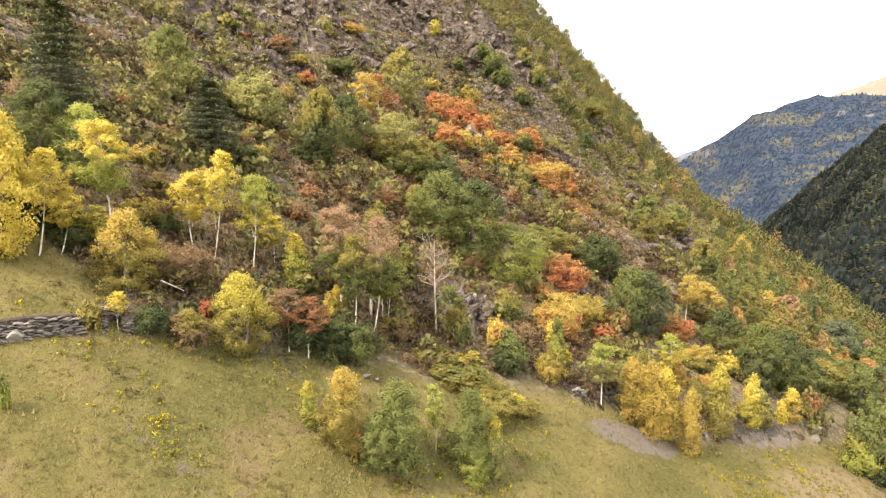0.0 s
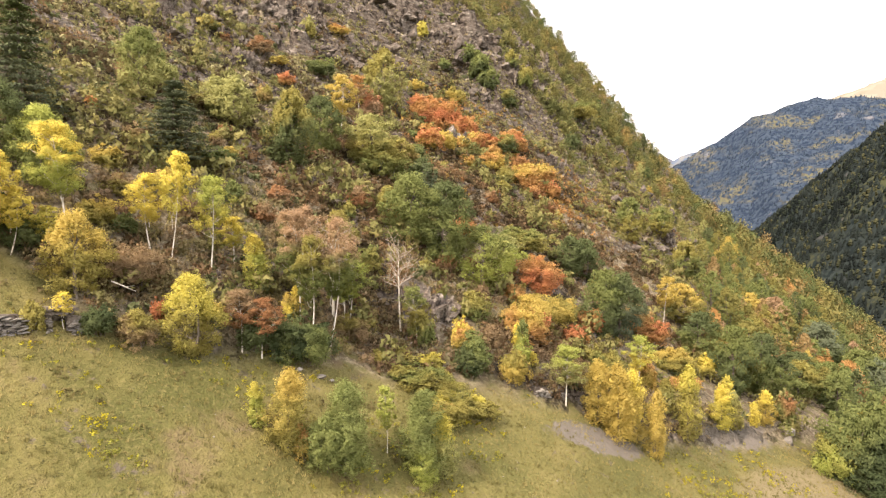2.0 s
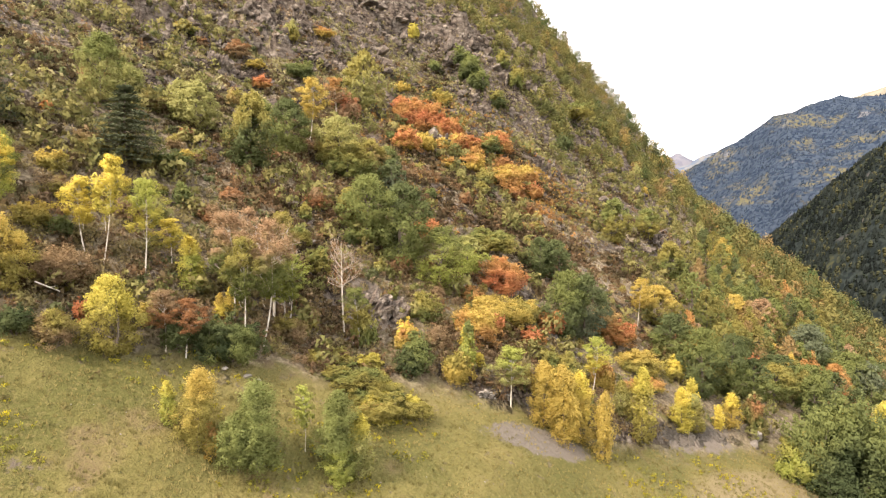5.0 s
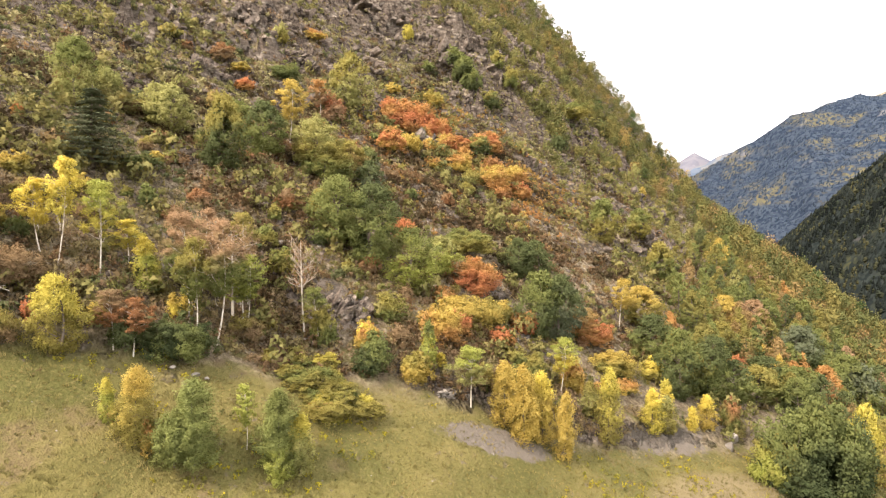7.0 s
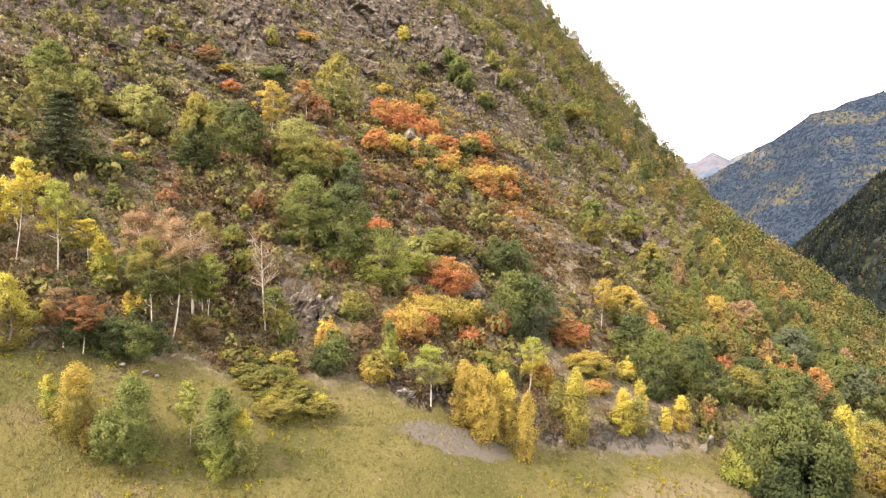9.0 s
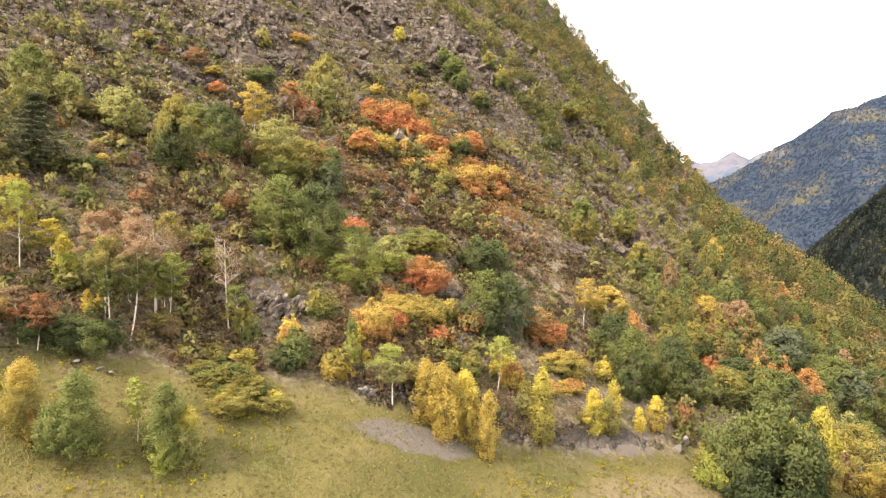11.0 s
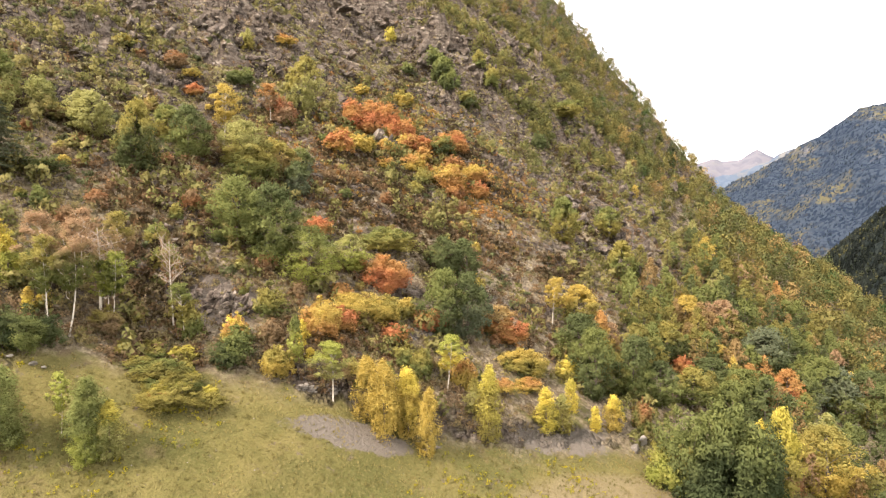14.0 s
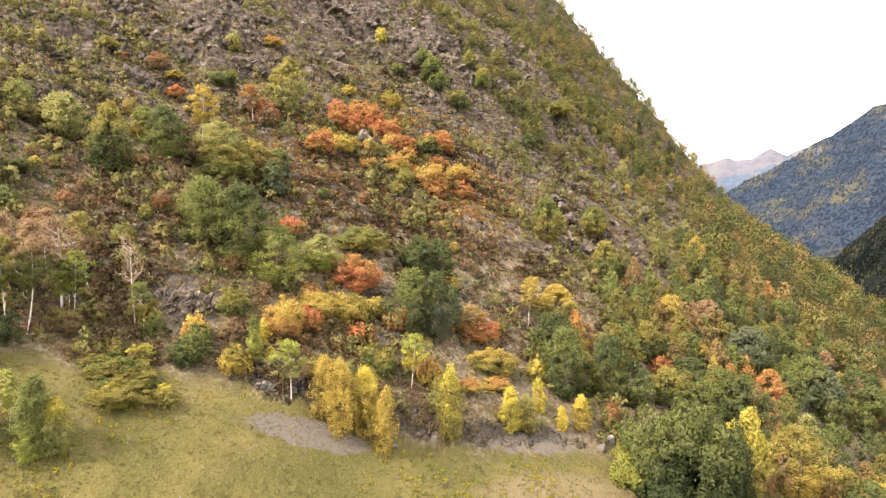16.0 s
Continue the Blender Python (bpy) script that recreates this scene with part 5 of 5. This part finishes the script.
    weed = [shrub_template(80 + k, 26, 0.12, 0.7, 6) for k in range(3)]
    x, y, s, t = open_places(7000, -10, 40, 10, 95, lambda s, t: inside(s, t) * clumped(s, t, 6, 281, 0.05, 0.6))
    strewn("yellow_weeds", "yellow-leaved low weeds in the meadow", "weeds", stuff_leaf("yellow_weeds", (0.42, 0.36, 0.03), (0.24, 0.24, 0.05), 0.4), weed, x, y, forest_rng.uniform(0.3, 0.8, len(x)), forest_rng)
    x, y, s, t = open_places(3600, -10, 42, 5, 95, lambda s, t: inside(s, t) * 0.7 * clumped(s, t, 7, 291, 0.2, 0.8))
    strewn("brown_weeds", "brown and dull green weeds in the meadow", "weeds", stuff_leaf("brown_weeds", (0.165, 0.13, 0.065), (0.13, 0.135, 0.05), 0.4), weed, x, y, forest_rng.uniform(0.3, 0.9, len(x)), forest_rng)


slope_growth()


# ---------------------------------------------------------------- conifers on the far side of the valley
def fir_template(seed, round_top=False):
    """A small conifer, or a rounded crown, for slopes far across the valley."""
    rng = np.random.default_rng(seed)
    v, f = [], []
    rings = ((0.0, 0.16), (0.3, 0.30), (0.62, 0.27)) if round_top else ((0.0, 0.12), (0.18, 0.21), (0.55, 0.12))
    for z, r in rings:
        for k in range(5):
            a = 2 * math.pi * k / 5 + seed + 3 * z
            q = r * rng.uniform(0.6, 1.35)
            v.append((q * math.cos(a), q * math.sin(a), z + rng.uniform(-0.08, 0.08)))
    v.append((rng.normal(0, 0.02), rng.normal(0, 0.02), 0.85 if round_top else 1.0))
    for ring in (0, 5):
        for k in range(5):
            n = (k + 1) % 5
            f += [(ring + k, ring + n, ring + 5 + n), (ring + k, ring + 5 + n, ring + 5 + k)]
    f += [(10 + k, 10 + (k + 1) % 5, 15) for k in range(5)]
    return np.array(v), np.array(f)


def far_firs(name, label, height, a_range, b_range, count, tall, tones, seed, round_top=False):
    rng = np.random.default_rng(seed)
    x, y, z = height(rng.uniform(*a_range, count), rng.uniform(*b_range, count))
    verts, faces, n = [], [], 0
    for k in range(3):
        tv, tf = fir_template(seed + k, round_top)
        pick = np.arange(k, count, 3)
        h = rng.uniform(*tall, len(pick))[:, None]
        p = np.stack([x[pick], y[pick], z[pick] - 0.16 * h[:, 0]], -1)
        verts.append((p[:, None] + tv[None] * h[:, :, None]).reshape(-1, 3))
        faces.append((tf[None] + (n + np.arange(len(pick)) * len(tv))[:, None, None]).reshape(-1, 3))
        n += len(pick) * len(tv)
    ob = mesh_object(name, np.concatenate(verts), np.concatenate(faces), stuff_leaf(name, *tones, 0.02, 0.0))
    return tagged(ob, label, "conifers", kind="stuff")


# the trees of the opposite slope carry its shade in their tones
far_firs("valley_firs", "dark firs covering the valley side, shade put into their colour", near_slope, (-300, 480), (-330, 25), 9500, (6.0, 11.0), ((0.011, 0.014, 0.013), (0.025, 0.031, 0.027)), 810)
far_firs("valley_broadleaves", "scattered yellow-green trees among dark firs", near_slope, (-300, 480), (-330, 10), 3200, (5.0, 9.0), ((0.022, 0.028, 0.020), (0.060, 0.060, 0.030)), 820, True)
# distance haze is put into the blue-grey of these firs
far_firs("mountain_firs", "conifers on the distant mountain, tinted blue-grey for haze", blue_slope, (-300, 800), (-700, 40), 4500, (5, 9), ((0.024, 0.035, 0.054), (0.040, 0.055, 0.076)), 830)


# ---------------------------------------------------------------- rocks
def rock_shape(seed, rounds, cuts, flat=0.75):
    """A boulder about 1 m across, cut to facets: corners and triangles."""
    rng = np.random.default_rng(seed)
    bm = bmesh.new()
    bmesh.ops.create_icosphere(bm, subdivisions=rounds, radius=0.62)
    v = np.array([q.co for q in bm.verts])
    f = np.array([[q.index for q in p.verts] for p in bm.faces])
    bm.free()
    v = v * (1, rng.uniform(0.6, 0.9), flat)
    for k in range(cuts):
        n = rng.normal(0, 1, 3)
        n /= np.linalg.norm(n)
        d = rng.uniform(0.17, 0.40)
        over = np.maximum(v @ n - d, 0)
        v = v - over[:, None] * n
    return v + rng.normal(0, 0.012, v.shape), f


def stones():
    small = [rock_shape(400 + k, 1, 7, 0.6) for k in range(6)]
    rng = np.random.default_rng(31)
    x, y, s, t = open_places(21000, 22, 118, 8, 190, lambda s, t: above(s, t) * (1 - 0.9 * wood_density(s, t)) * clumped(s, t, 12, 301, -0.05, 0.5))
    strewn("scree", "loose angular grey-brown stones on the slope", "scree", ROCK, small, x, y, rng.uniform(0.25, 1.0, len(x)) ** 1.5 * 1.15 + 0.1, rng, 0.1)
    x, y, s, t = open_places(10500, 40, 112, 20, 185, lambda s, t: (1 - 0.9 * wood_density(s, t)) * np.maximum(clumped(s, t, 9, 305, -0.1, 0.45), cliff_share(s, t)) * (1 - 0.4 * step(115, 150, t)))
    strewn("pale_scree", "loose tan-grey stones and slabs on the slope", "scree", TAN_ROCK, small, x, y, rng.uniform(0.25, 1.0, len(x)) ** 1.6 * 1.25 + 0.12, rng, 0.1)
    x, y, s, t = open_places(260, -10, 44, 5, 95, lambda s, t: 1 - step(-1, 2, meadow_edge(s, t)))
    strewn("meadow_stones", "small pale stones lying in the meadow", "stones", PALE_STONE, small, x, y, rng.uniform(0.08, 0.24, len(x)), rng, 0.2)


stones()


SLABS = [rock_shape(500 + k, 2, 22, 1.0) for k in range(7)]
slab_meshes = []
for ov, of in SLABS:
    base = mesh_object("slab", ov, of, ROCK)
    slab_meshes.append(base.data)
    bpy.data.objects.remove(base)


def outcrop(seed, x, y, wide, high, lean=0.0, turn_z=0.0, slabs=11, pale=False):
    """A crag of leaning slabs of schist that stands out of the slope."""
    rng = np.random.default_rng(900 + seed)
    top = new("rock_outcrop")
    top.matrix_basis = pose(x, y, float(ground(x, y)) + 0.1 * high, lean, 10, turn_z) @ Matrix.Diagonal((wide, 0.8 * wide, high, 1))
    for k in range(slabs):
        ob = new("slab", slab_meshes[int(rng.integers(0, 7))])
        ob.parent = top
        if pale:
            ob.material_slots[0].link, ob.material_slots[0].material = "OBJECT", PALE_ROCK
        ob.matrix_basis = pose(rng.uniform(-0.48, 0.48), rng.uniform(-0.3, 0.3), rng.uniform(-0.35, 0.15), rng.normal(-8, 14), math.degrees(rng.normal(0.3, 0.3)), rng.uniform(-40, 40)) @ Matrix.Diagonal((rng.uniform(0.11, 0.26) if pale else rng.uniform(0.2, 0.5), rng.uniform(0.35, 0.8), rng.uniform(0.3, 0.85), 1))
    return tagged(top, "pale grey rock outcrop among the trees" if pale else "jagged grey-brown rock outcrop on the steep slope", "rock", group="rock outcrops")


rock_rng = np.random.default_rng(77)
cx, cy, cs, ct = open_places(1500, 58, 128, 40, 225, lambda s, t: clumped(s, t, 17, 321, 0.1, 0.6) * step(60, 90, s) * 0.75)
for k in range(min(len(cx), 150)):
    w = rock_rng.uniform(1.8, 5.5)
    outcrop(k, float(cx[k]), float(cy[k]), float(w), float(w * rock_rng.uniform(0.7, 1.5)), float(rock_rng.normal(0, 10)), float(rock_rng.normal(20, 35)))


# a bare grey outcrop among the trees, and single rocks at their feet
for k, x, y, w, h in ((0, 0.9, 62.6, 4.4, 3.8), (1, 2.9, 63.5, 4.4, 3.8), (11, 2.2, 62.2, 3.8, 3.2), (3, -0.2, 57.2, 1.3, 1.5), (4, -3.3, 56.3, 1.7, 1.2), (5, 29.0, 140.0, 3.6, 5.0)):
    outcrop(k, x, y, w, h, 0, 15, 30 if k in (0, 1, 11) else 11, pale=k != 5)


# ---------------------------------------------------------------- dry-stone walls
STONE = [rock_shape(600 + k, 1, 6, 0.8) for k in range(8)]
stone_meshes = []
for sv, sf in STONE:
    base = mesh_object("stone", sv, sf, WALL_STONE)
    stone_meshes.append(base.data)
    bpy.data.objects.remove(base)


def stone_wall(name, label, a, b, height, thick, course, long_stone, rng, gap=None):
    """A wall of stacked flat stones from a to b in plan; gap: a square opening, as metres along and its half width and height."""
    ax, ay = a
    length = math.hypot(b[0] - ax, b[1] - ay)
    ux, uy = (b[0] - ax) / length, (b[1] - ay) / length
    top = new(name)
    top.location = (ax, ay, float(ground(ax, ay)))
    heading = math.degrees(math.atan2(uy, ux))
    backing = []
    d = 0.0
    rows = int(height / course)
    for r in range(rows):
        d = rng.uniform(0, long_stone)
        while d < length:
            w = long_stone * rng.uniform(0.6, 1.5)
            skip = gap and abs(d - gap[0]) < gap[1] + 0.3 * w and r * course < gap[2]
            worn = r > rows - 3 and rng.uniform() < 0.35 * (r - rows + 4)
            if not skip and not worn:
                x, y = ax + ux * d, ay + uy * d
                ob = new("stone", stone_meshes[int(rng.integers(0, 8))])
                ob.parent = top
                z = float(ground(x, y)) - 0.1 + (r + 0.5) * course
                back = 0.10 * r * course + rng.normal(0, 0.04)
                m = pose(x - uy * back, y + ux * back, z, rng.normal(0, 4), rng.normal(0, 5), heading + rng.normal(0, 6) + (180 if rng.uniform() < 0.5 else 0))
                ob.matrix_basis = Matrix.Translation(-top.location) @ m @ Matrix.Diagonal((w * 1.15, thick * 1.1, course * 1.75, 1))
            d += w * 0.86
    return tagged(top, label, "stone wall")


def hearting(name, a, b, height, thick, parent, gap=None):
    """The dark rubble core behind the face of a wall."""
    length = math.hypot(b[0] - a[0], b[1] - a[1])
    ux, uy = (b[0] - a[0]) / length, (b[1] - a[1]) / length
    stretches = [(0.0, length)] if not gap else [(0.0, gap[0] - gap[1]), (gap[0] + gap[1], length)]
    boxes = []
    for lo, hi in stretches:
        n = max(2, int((hi - lo) / 0.6) + 1)
        v = []
        for d in np.linspace(lo, hi, n):
            x, y = a[0] + ux * d, a[1] + uy * d
            z = float(ground(x, y))
            for off, up in ((0.12, -0.3), (thick, -0.3), (thick, height - 0.12), (0.2, height - 0.12)):
                v.append((x - uy * off, y + ux * off, z + up))
        v = np.array(v)
        f = list(sheet_faces(n, 4, True)) + [(0, 1, 2, 3), tuple(range(4 * n - 4, 4 * n))]
        boxes.append((v, np.array(f)))
    v, f = joined(boxes)
    ob = mesh_object(name, v - np.array(parent.location), f, ROCK, parent)
    return ob


wall_rng = np.random.default_rng(5)
terrace = stone_wall("terrace_wall", "old grey dry-stone terrace wall at the meadow's edge", (-24.3, 31.7), (-20.8, 35.9), 1.25, 0.55, 0.11, 0.6, wall_rng)
hearting("core", (-24.3, 31.7), (-20.8, 35.9), 1.15, 1.1, terrace)
SHELTER = ((-20.13, 36.74), (-18.73, 38.04))
niche = stone_wall("meadow_shelter", "small stone shelter with a dark opening in the bank", *SHELTER, 1.25, 0.5, 0.13, 0.42, wall_rng, (0.71, 0.34, 0.95))
hearting("core", *SHELTER, 1.2, 0.6, niche, (0.71, 0.36, 0.95))
niche_z = float(ground(*SHELTER[0]))


def shelter_block(name, wide, deep, high, back, up):
    """A rough slab of the shelter: its size, how far it lies behind the face and how high its middle is."""
    bm = bmesh.new()
    bmesh.ops.create_cube(bm, size=1.0)
    bmesh.ops.bevel(bm, geom=bm.edges[:], offset=0.04, segments=1, affect="EDGES")
    data = bpy.data.meshes.new(name)
    bm.to_mesh(data)
    bm.free()
    data.materials.append(ROCK)
    ob = new(name, data)
    ob.parent = niche
    ob.matrix_basis = Matrix.Translation(-niche.location) @ pose(-19.63 - 0.68 * back, 37.24 + 0.73 * back, niche_z + up, 2, 3, 43) @ Matrix.Diagonal((wide, deep, high, 1))


# lintel, roof and back wall are added to keep light out of the opening
shelter_block("lintel", 1.5, 0.5, 0.16, 0.15, 1.02)
shelter_block("roof_slab", 2.1, 1.5, 0.12, 0.75, 1.22)
shelter_block("back_wall", 1.3, 0.3, 1.6, 0.95, 0.5)
upper = stone_wall("slope_wall", "low ruined dry-stone wall among orange bushes", (18.6, 72.2), (25.2, 80.2), 0.75, 0.5, 0.18, 0.6, wall_rng)
hearting("core", (18.6, 72.2), (25.2, 80.2), 0.7, 0.8, upper)
ruin = stone_wall("stone_shelter", "dark collapsed stone shelter dug into the bank", (12.2, 58.1), (15.4, 60.3), 0.9, 0.6, 0.15, 0.5, wall_rng, (2.4, 0.35, 0.75))
hearting("core", (12.2, 58.1), (15.4, 60.3), 0.85, 0.9, ruin, (2.4, 0.35, 0.75))


def boulder(seed, x, y, w, h, material, label, sink=0.15):
    v, f = rock_shape(seed, 2, 10, 0.85)
    ob = mesh_object("boulder", v * (w, w, h), f, material)
    ob.location = (x, y, float(ground(x, y)) + h * (0.33 - sink))
    return tagged(ob, label, "boulder")


block = bmesh.new()
bmesh.ops.create_cube(block, size=1.0)
bmesh.ops.bevel(block, geom=block.edges[:], offset=0.07, segments=2, affect="EDGES")
for q in block.verts:
    q.co.x, q.co.y, q.co.z = q.co.x * 0.9 + 0.16 * q.co.z * q.co.y, q.co.y * 0.75 - 0.1 * q.co.z, q.co.z * 0.95 + 0.14 * q.co.x
block_mesh = bpy.data.meshes.new("stone_block")
block.to_mesh(block_mesh)
block.free()
block_mesh.materials.append(PALE_STONE)
stone_block = new("stone_block", block_mesh)
stone_block.matrix_basis = pose(47.9, 78.9, float(ground(47.9, 78.9)) + 0.38, 6, -9, 25)
tagged(stone_block, "pale whitish block of stone beside the track", "stone block")
boulder(702, 46.9, 77.3, 1.8, 1.5, WALL_STONE, "brown boulder lying against a pale block")
boulder(703, -5.8, 46.0, 0.9, 0.6, PALE_STONE, "pale stone at the meadow's upper edge", 0.35)
boulder(704, -5.0, 46.4, 0.6, 0.5, PALE_STONE, "small pale stone at the meadow's upper edge", 0.35)
boulder(705, -7.3, 45.4, 0.7, 0.4, PALE_STONE, "pale stone at the meadow's upper edge", 0.35)
boulder(706, 24.2, 61.6, 2.4, 0.6, WALL_STONE, "dark slab of rock in the eroded bank", 0.25)
boulder(708, -23.0, 33.3, 1.2, 0.9, PALE_STONE, "pale lichen-covered stone at the wall's foot")

log_rng = np.random.default_rng(3)
lv, lf = joined([branch(log_rng, (-18.94, 41.86, 15.68), (-17.75, 42.78, 14.89), 0.06, 0.035, 0.02, 6, 6),
                 branch(log_rng, (-18.29, 42.37, 15.24), (-17.54, 42.17, 15.36), 0.03, 0.012, 0.05, 4, 5)])
tagged(mesh_object("fallen_log", lv, lf, BARK_DEAD, None, True), "bleached fallen trunk lying on brown undergrowth", "log")


# the crags that stand out most
outcrop(300, 9.5, 162.5, 8.7, 9.6, 0, 20, 10)
outcrop(301, 14.1, 165.5, 7.3, 8.4, 0, 20, 10)
outcrop(302, 22.7, 163.9, 6.6, 9.7, 0, 20, 10)
outcrop(303, 27.6, 171.5, 6.1, 7.3, 0, 20, 10)
outcrop(304, 19.0, 163.1, 6.5, 6.9, 0, 20, 10)
outcrop(305, 31.6, 176.4, 5.5, 6.0, 0, 20, 10)
outcrop(306, -10.9, 146.2, 6.5, 5.5, 0, 20, 10)
outcrop(307, -6.9, 157.7, 5.6, 5.3, 0, 20, 10)
outcrop(308, -15.2, 127.6, 5.1, 3.8, 0, 20, 10)
outcrop(309, -26.8, 121.3, 7.5, 5.1, 0, 20, 10)
outcrop(310, -29.3, 116.7, 6.2, 4.4, 0, 20, 10)
outcrop(311, -23.2, 116.5, 5.2, 3.4, 0, 20, 10)
outcrop(312, -35.2, 89.3, 4.0, 2.6, 0, 20, 10)
outcrop(313, -32.9, 91.7, 3.7, 2.3, 0, 20, 10)
outcrop(314, 40.8, 141.3, 7.6, 4.8, 0, 20, 10)
outcrop(315, 43.5, 139.8, 6.3, 4.8, 0, 20, 10)
outcrop(316, 48.0, 138.0, 5.6, 5.9, 0, 20, 10)
outcrop(317, 76.7, 210.4, 7.6, 7.2, 0, 20, 10)
outcrop(318, 30.9, 145.9, 3.4, 4.2, 0, 20, 10)
outcrop(319, 57.5, 174.8, 7.1, 6.7, 0, 20, 10)
outcrop(320, -13.2, 158.2, 8.4, 5.3, 0, 20, 10)
outcrop(321, -3.5, 166.8, 6.6, 4.9, 0, 20, 10)
outcrop(322, -19.6, 119.8, 4.3, 4.0, 0, 20, 10)
outcrop(323, 11.5, 150.5, 4.0, 3.8, 0, 20, 10)
outcrop(324, -7.9, 138.1, 4.9, 3.5, 0, 20, 10)
outcrop(325, 52.4, 129.3, 7.9, 4.8, 0, 20, 10)
outcrop(326, 57.9, 143.0, 6.8, 5.3, 0, 20, 10)
outcrop(327, 48.6, 130.6, 5.7, 3.8, 0, 20, 10)
outcrop(328, 42.3, 122.6, 4.9, 3.1, 0, 20, 10)
outcrop(329, 78.2, 241.5, 6.2, 7.9, 0, 20, 10)
outcrop(330, 80.0, 218.5, 7.5, 7.1, 0, 20, 10)
outcrop(331, -31.2, 119.6, 5.7, 4.9, 0, 20, 10)
outcrop(332, -26.0, 130.9, 6.2, 5.8, 0, 20, 10)
outcrop(333, -16.8, 122.0, 5.1, 4.9, 0, 20, 10)
outcrop(334, -35.4, 93.4, 5.5, 2.6, 0, 20, 10)
outcrop(335, -34.4, 88.5, 5.2, 2.1, 0, 20, 10)
outcrop(337, 56.5, 152.4, 6.1, 5.1, 0, 20, 10)
outcrop(338, 54.1, 136.6, 5.5, 4.4, 0, 20, 10)
outcrop(339, 54.7, 138.6, 3.4, 2.6, 0, 20, 10)
outcrop(340, 48.2, 158.9, 4.0, 3.7, 0, 20, 10)
outcrop(341, 52.1, 136.4, 3.0, 2.4, 0, 20, 10)
outcrop(342, 37.6, 160.5, 3.8, 2.4, 0, 20, 10)
outcrop(343, 65.5, 151.9, 6.0, 4.7, 0, 20, 10)
outcrop(344, 50.9, 137.3, 4.7, 4.4, 0, 20, 10)
outcrop(345, 56.9, 144.7, 3.3, 2.0, 0, 20, 10)
outcrop(346, 39.5, 174.7, 3.4, 2.8, 0, 20, 10)
outcrop(347, 46.0, 158.7, 4.7, 3.3, 0, 20, 10)
outcrop(348, 56.1, 188.3, 7.7, 4.3, 0, 20, 10)
outcrop(349, 63.3, 174.7, 6.3, 4.4, 0, 20, 10)
outcrop(350, 48.6, 165.1, 3.7, 3.6, 0, 20, 10)
outcrop(351, 48.2, 173.1, 6.9, 4.9, 0, 20, 10)
outcrop(352, 49.0, 164.1, 3.4, 3.0, 0, 20, 10)
outcrop(353, 64.2, 171.4, 6.8, 4.1, 0, 20, 10)
outcrop(354, 49.4, 161.4, 4.2, 3.9, 0, 20, 10)
outcrop(355, 51.1, 164.5, 3.7, 2.2, 0, 20, 10)
outcrop(356, 46.2, 172.6, 3.9, 2.3, 0, 20, 10)
outcrop(357, 60.9, 143.2, 3.5, 2.7, 0, 20, 10)
outcrop(358, 57.5, 148.5, 3.0, 2.7, 0, 20, 10)
outcrop(359, 41.0, 174.2, 3.8, 3.2, 0, 20, 10)
outcrop(360, 60.1, 136.6, 2.8, 2.1, 0, 20, 10)
outcrop(361, 48.9, 192.5, 5.5, 5.3, 0, 20, 10)
outcrop(362, 64.4, 156.0, 4.6, 3.8, 0, 20, 10)
outcrop(363, 49.3, 164.8, 3.6, 2.6, 0, 20, 10)
outcrop(364, 65.2, 144.1, 4.2, 2.9, 0, 20, 10)
outcrop(365, 39.7, 171.2, 6.6, 4.7, 0, 20, 10)
outcrop(366, 59.9, 148.6, 5.0, 4.3, 0, 20, 10)
outcrop(367, 52.8, 187.4, 5.5, 4.8, 0, 20, 10)
outcrop(368, 52.1, 138.2, 4.6, 3.7, 0, 20, 10)
outcrop(369, 41.1, 190.9, 6.5, 4.8, 0, 20, 10)
outcrop(370, 58.4, 141.9, 3.8, 3.0, 0, 20, 10)
outcrop(371, 21.5, 166.7, 4.9, 5.1, 0, 20, 10)
outcrop(372, 31.9, 211.1, 9.1, 6.9, 0, 20, 10)
outcrop(373, 1.5, 164.4, 4.3, 5.1, 0, 20, 10)
outcrop(374, 39.5, 247.6, 9.1, 7.0, 0, 20, 10)
outcrop(375, 18.4, 188.3, 7.3, 4.9, 0, 20, 10)
outcrop(376, 14.6, 168.4, 6.0, 5.0, 0, 20, 10)
outcrop(377, 12.9, 161.8, 3.6, 3.2, 0, 20, 10)
outcrop(378, -4.1, 158.0, 4.3, 4.5, 0, 20, 10)
outcrop(379, 10.2, 175.8, 5.7, 3.6, 0, 20, 10)
outcrop(380, -27.7, 132.5, 4.0, 2.7, 0, 20, 10)
outcrop(381, -23.3, 148.6, 5.0, 3.5, 0, 20, 10)
outcrop(382, 10.3, 164.0, 4.4, 5.3, 0, 20, 10)
outcrop(383, -26.7, 122.5, 3.6, 3.1, 0, 20, 10)
outcrop(384, -18.4, 123.2, 3.9, 2.2, 0, 20, 10)
outcrop(385, 9.4, 170.4, 5.8, 3.8, 0, 20, 10)
outcrop(386, 8.3, 159.7, 6.5, 3.8, 0, 20, 10)
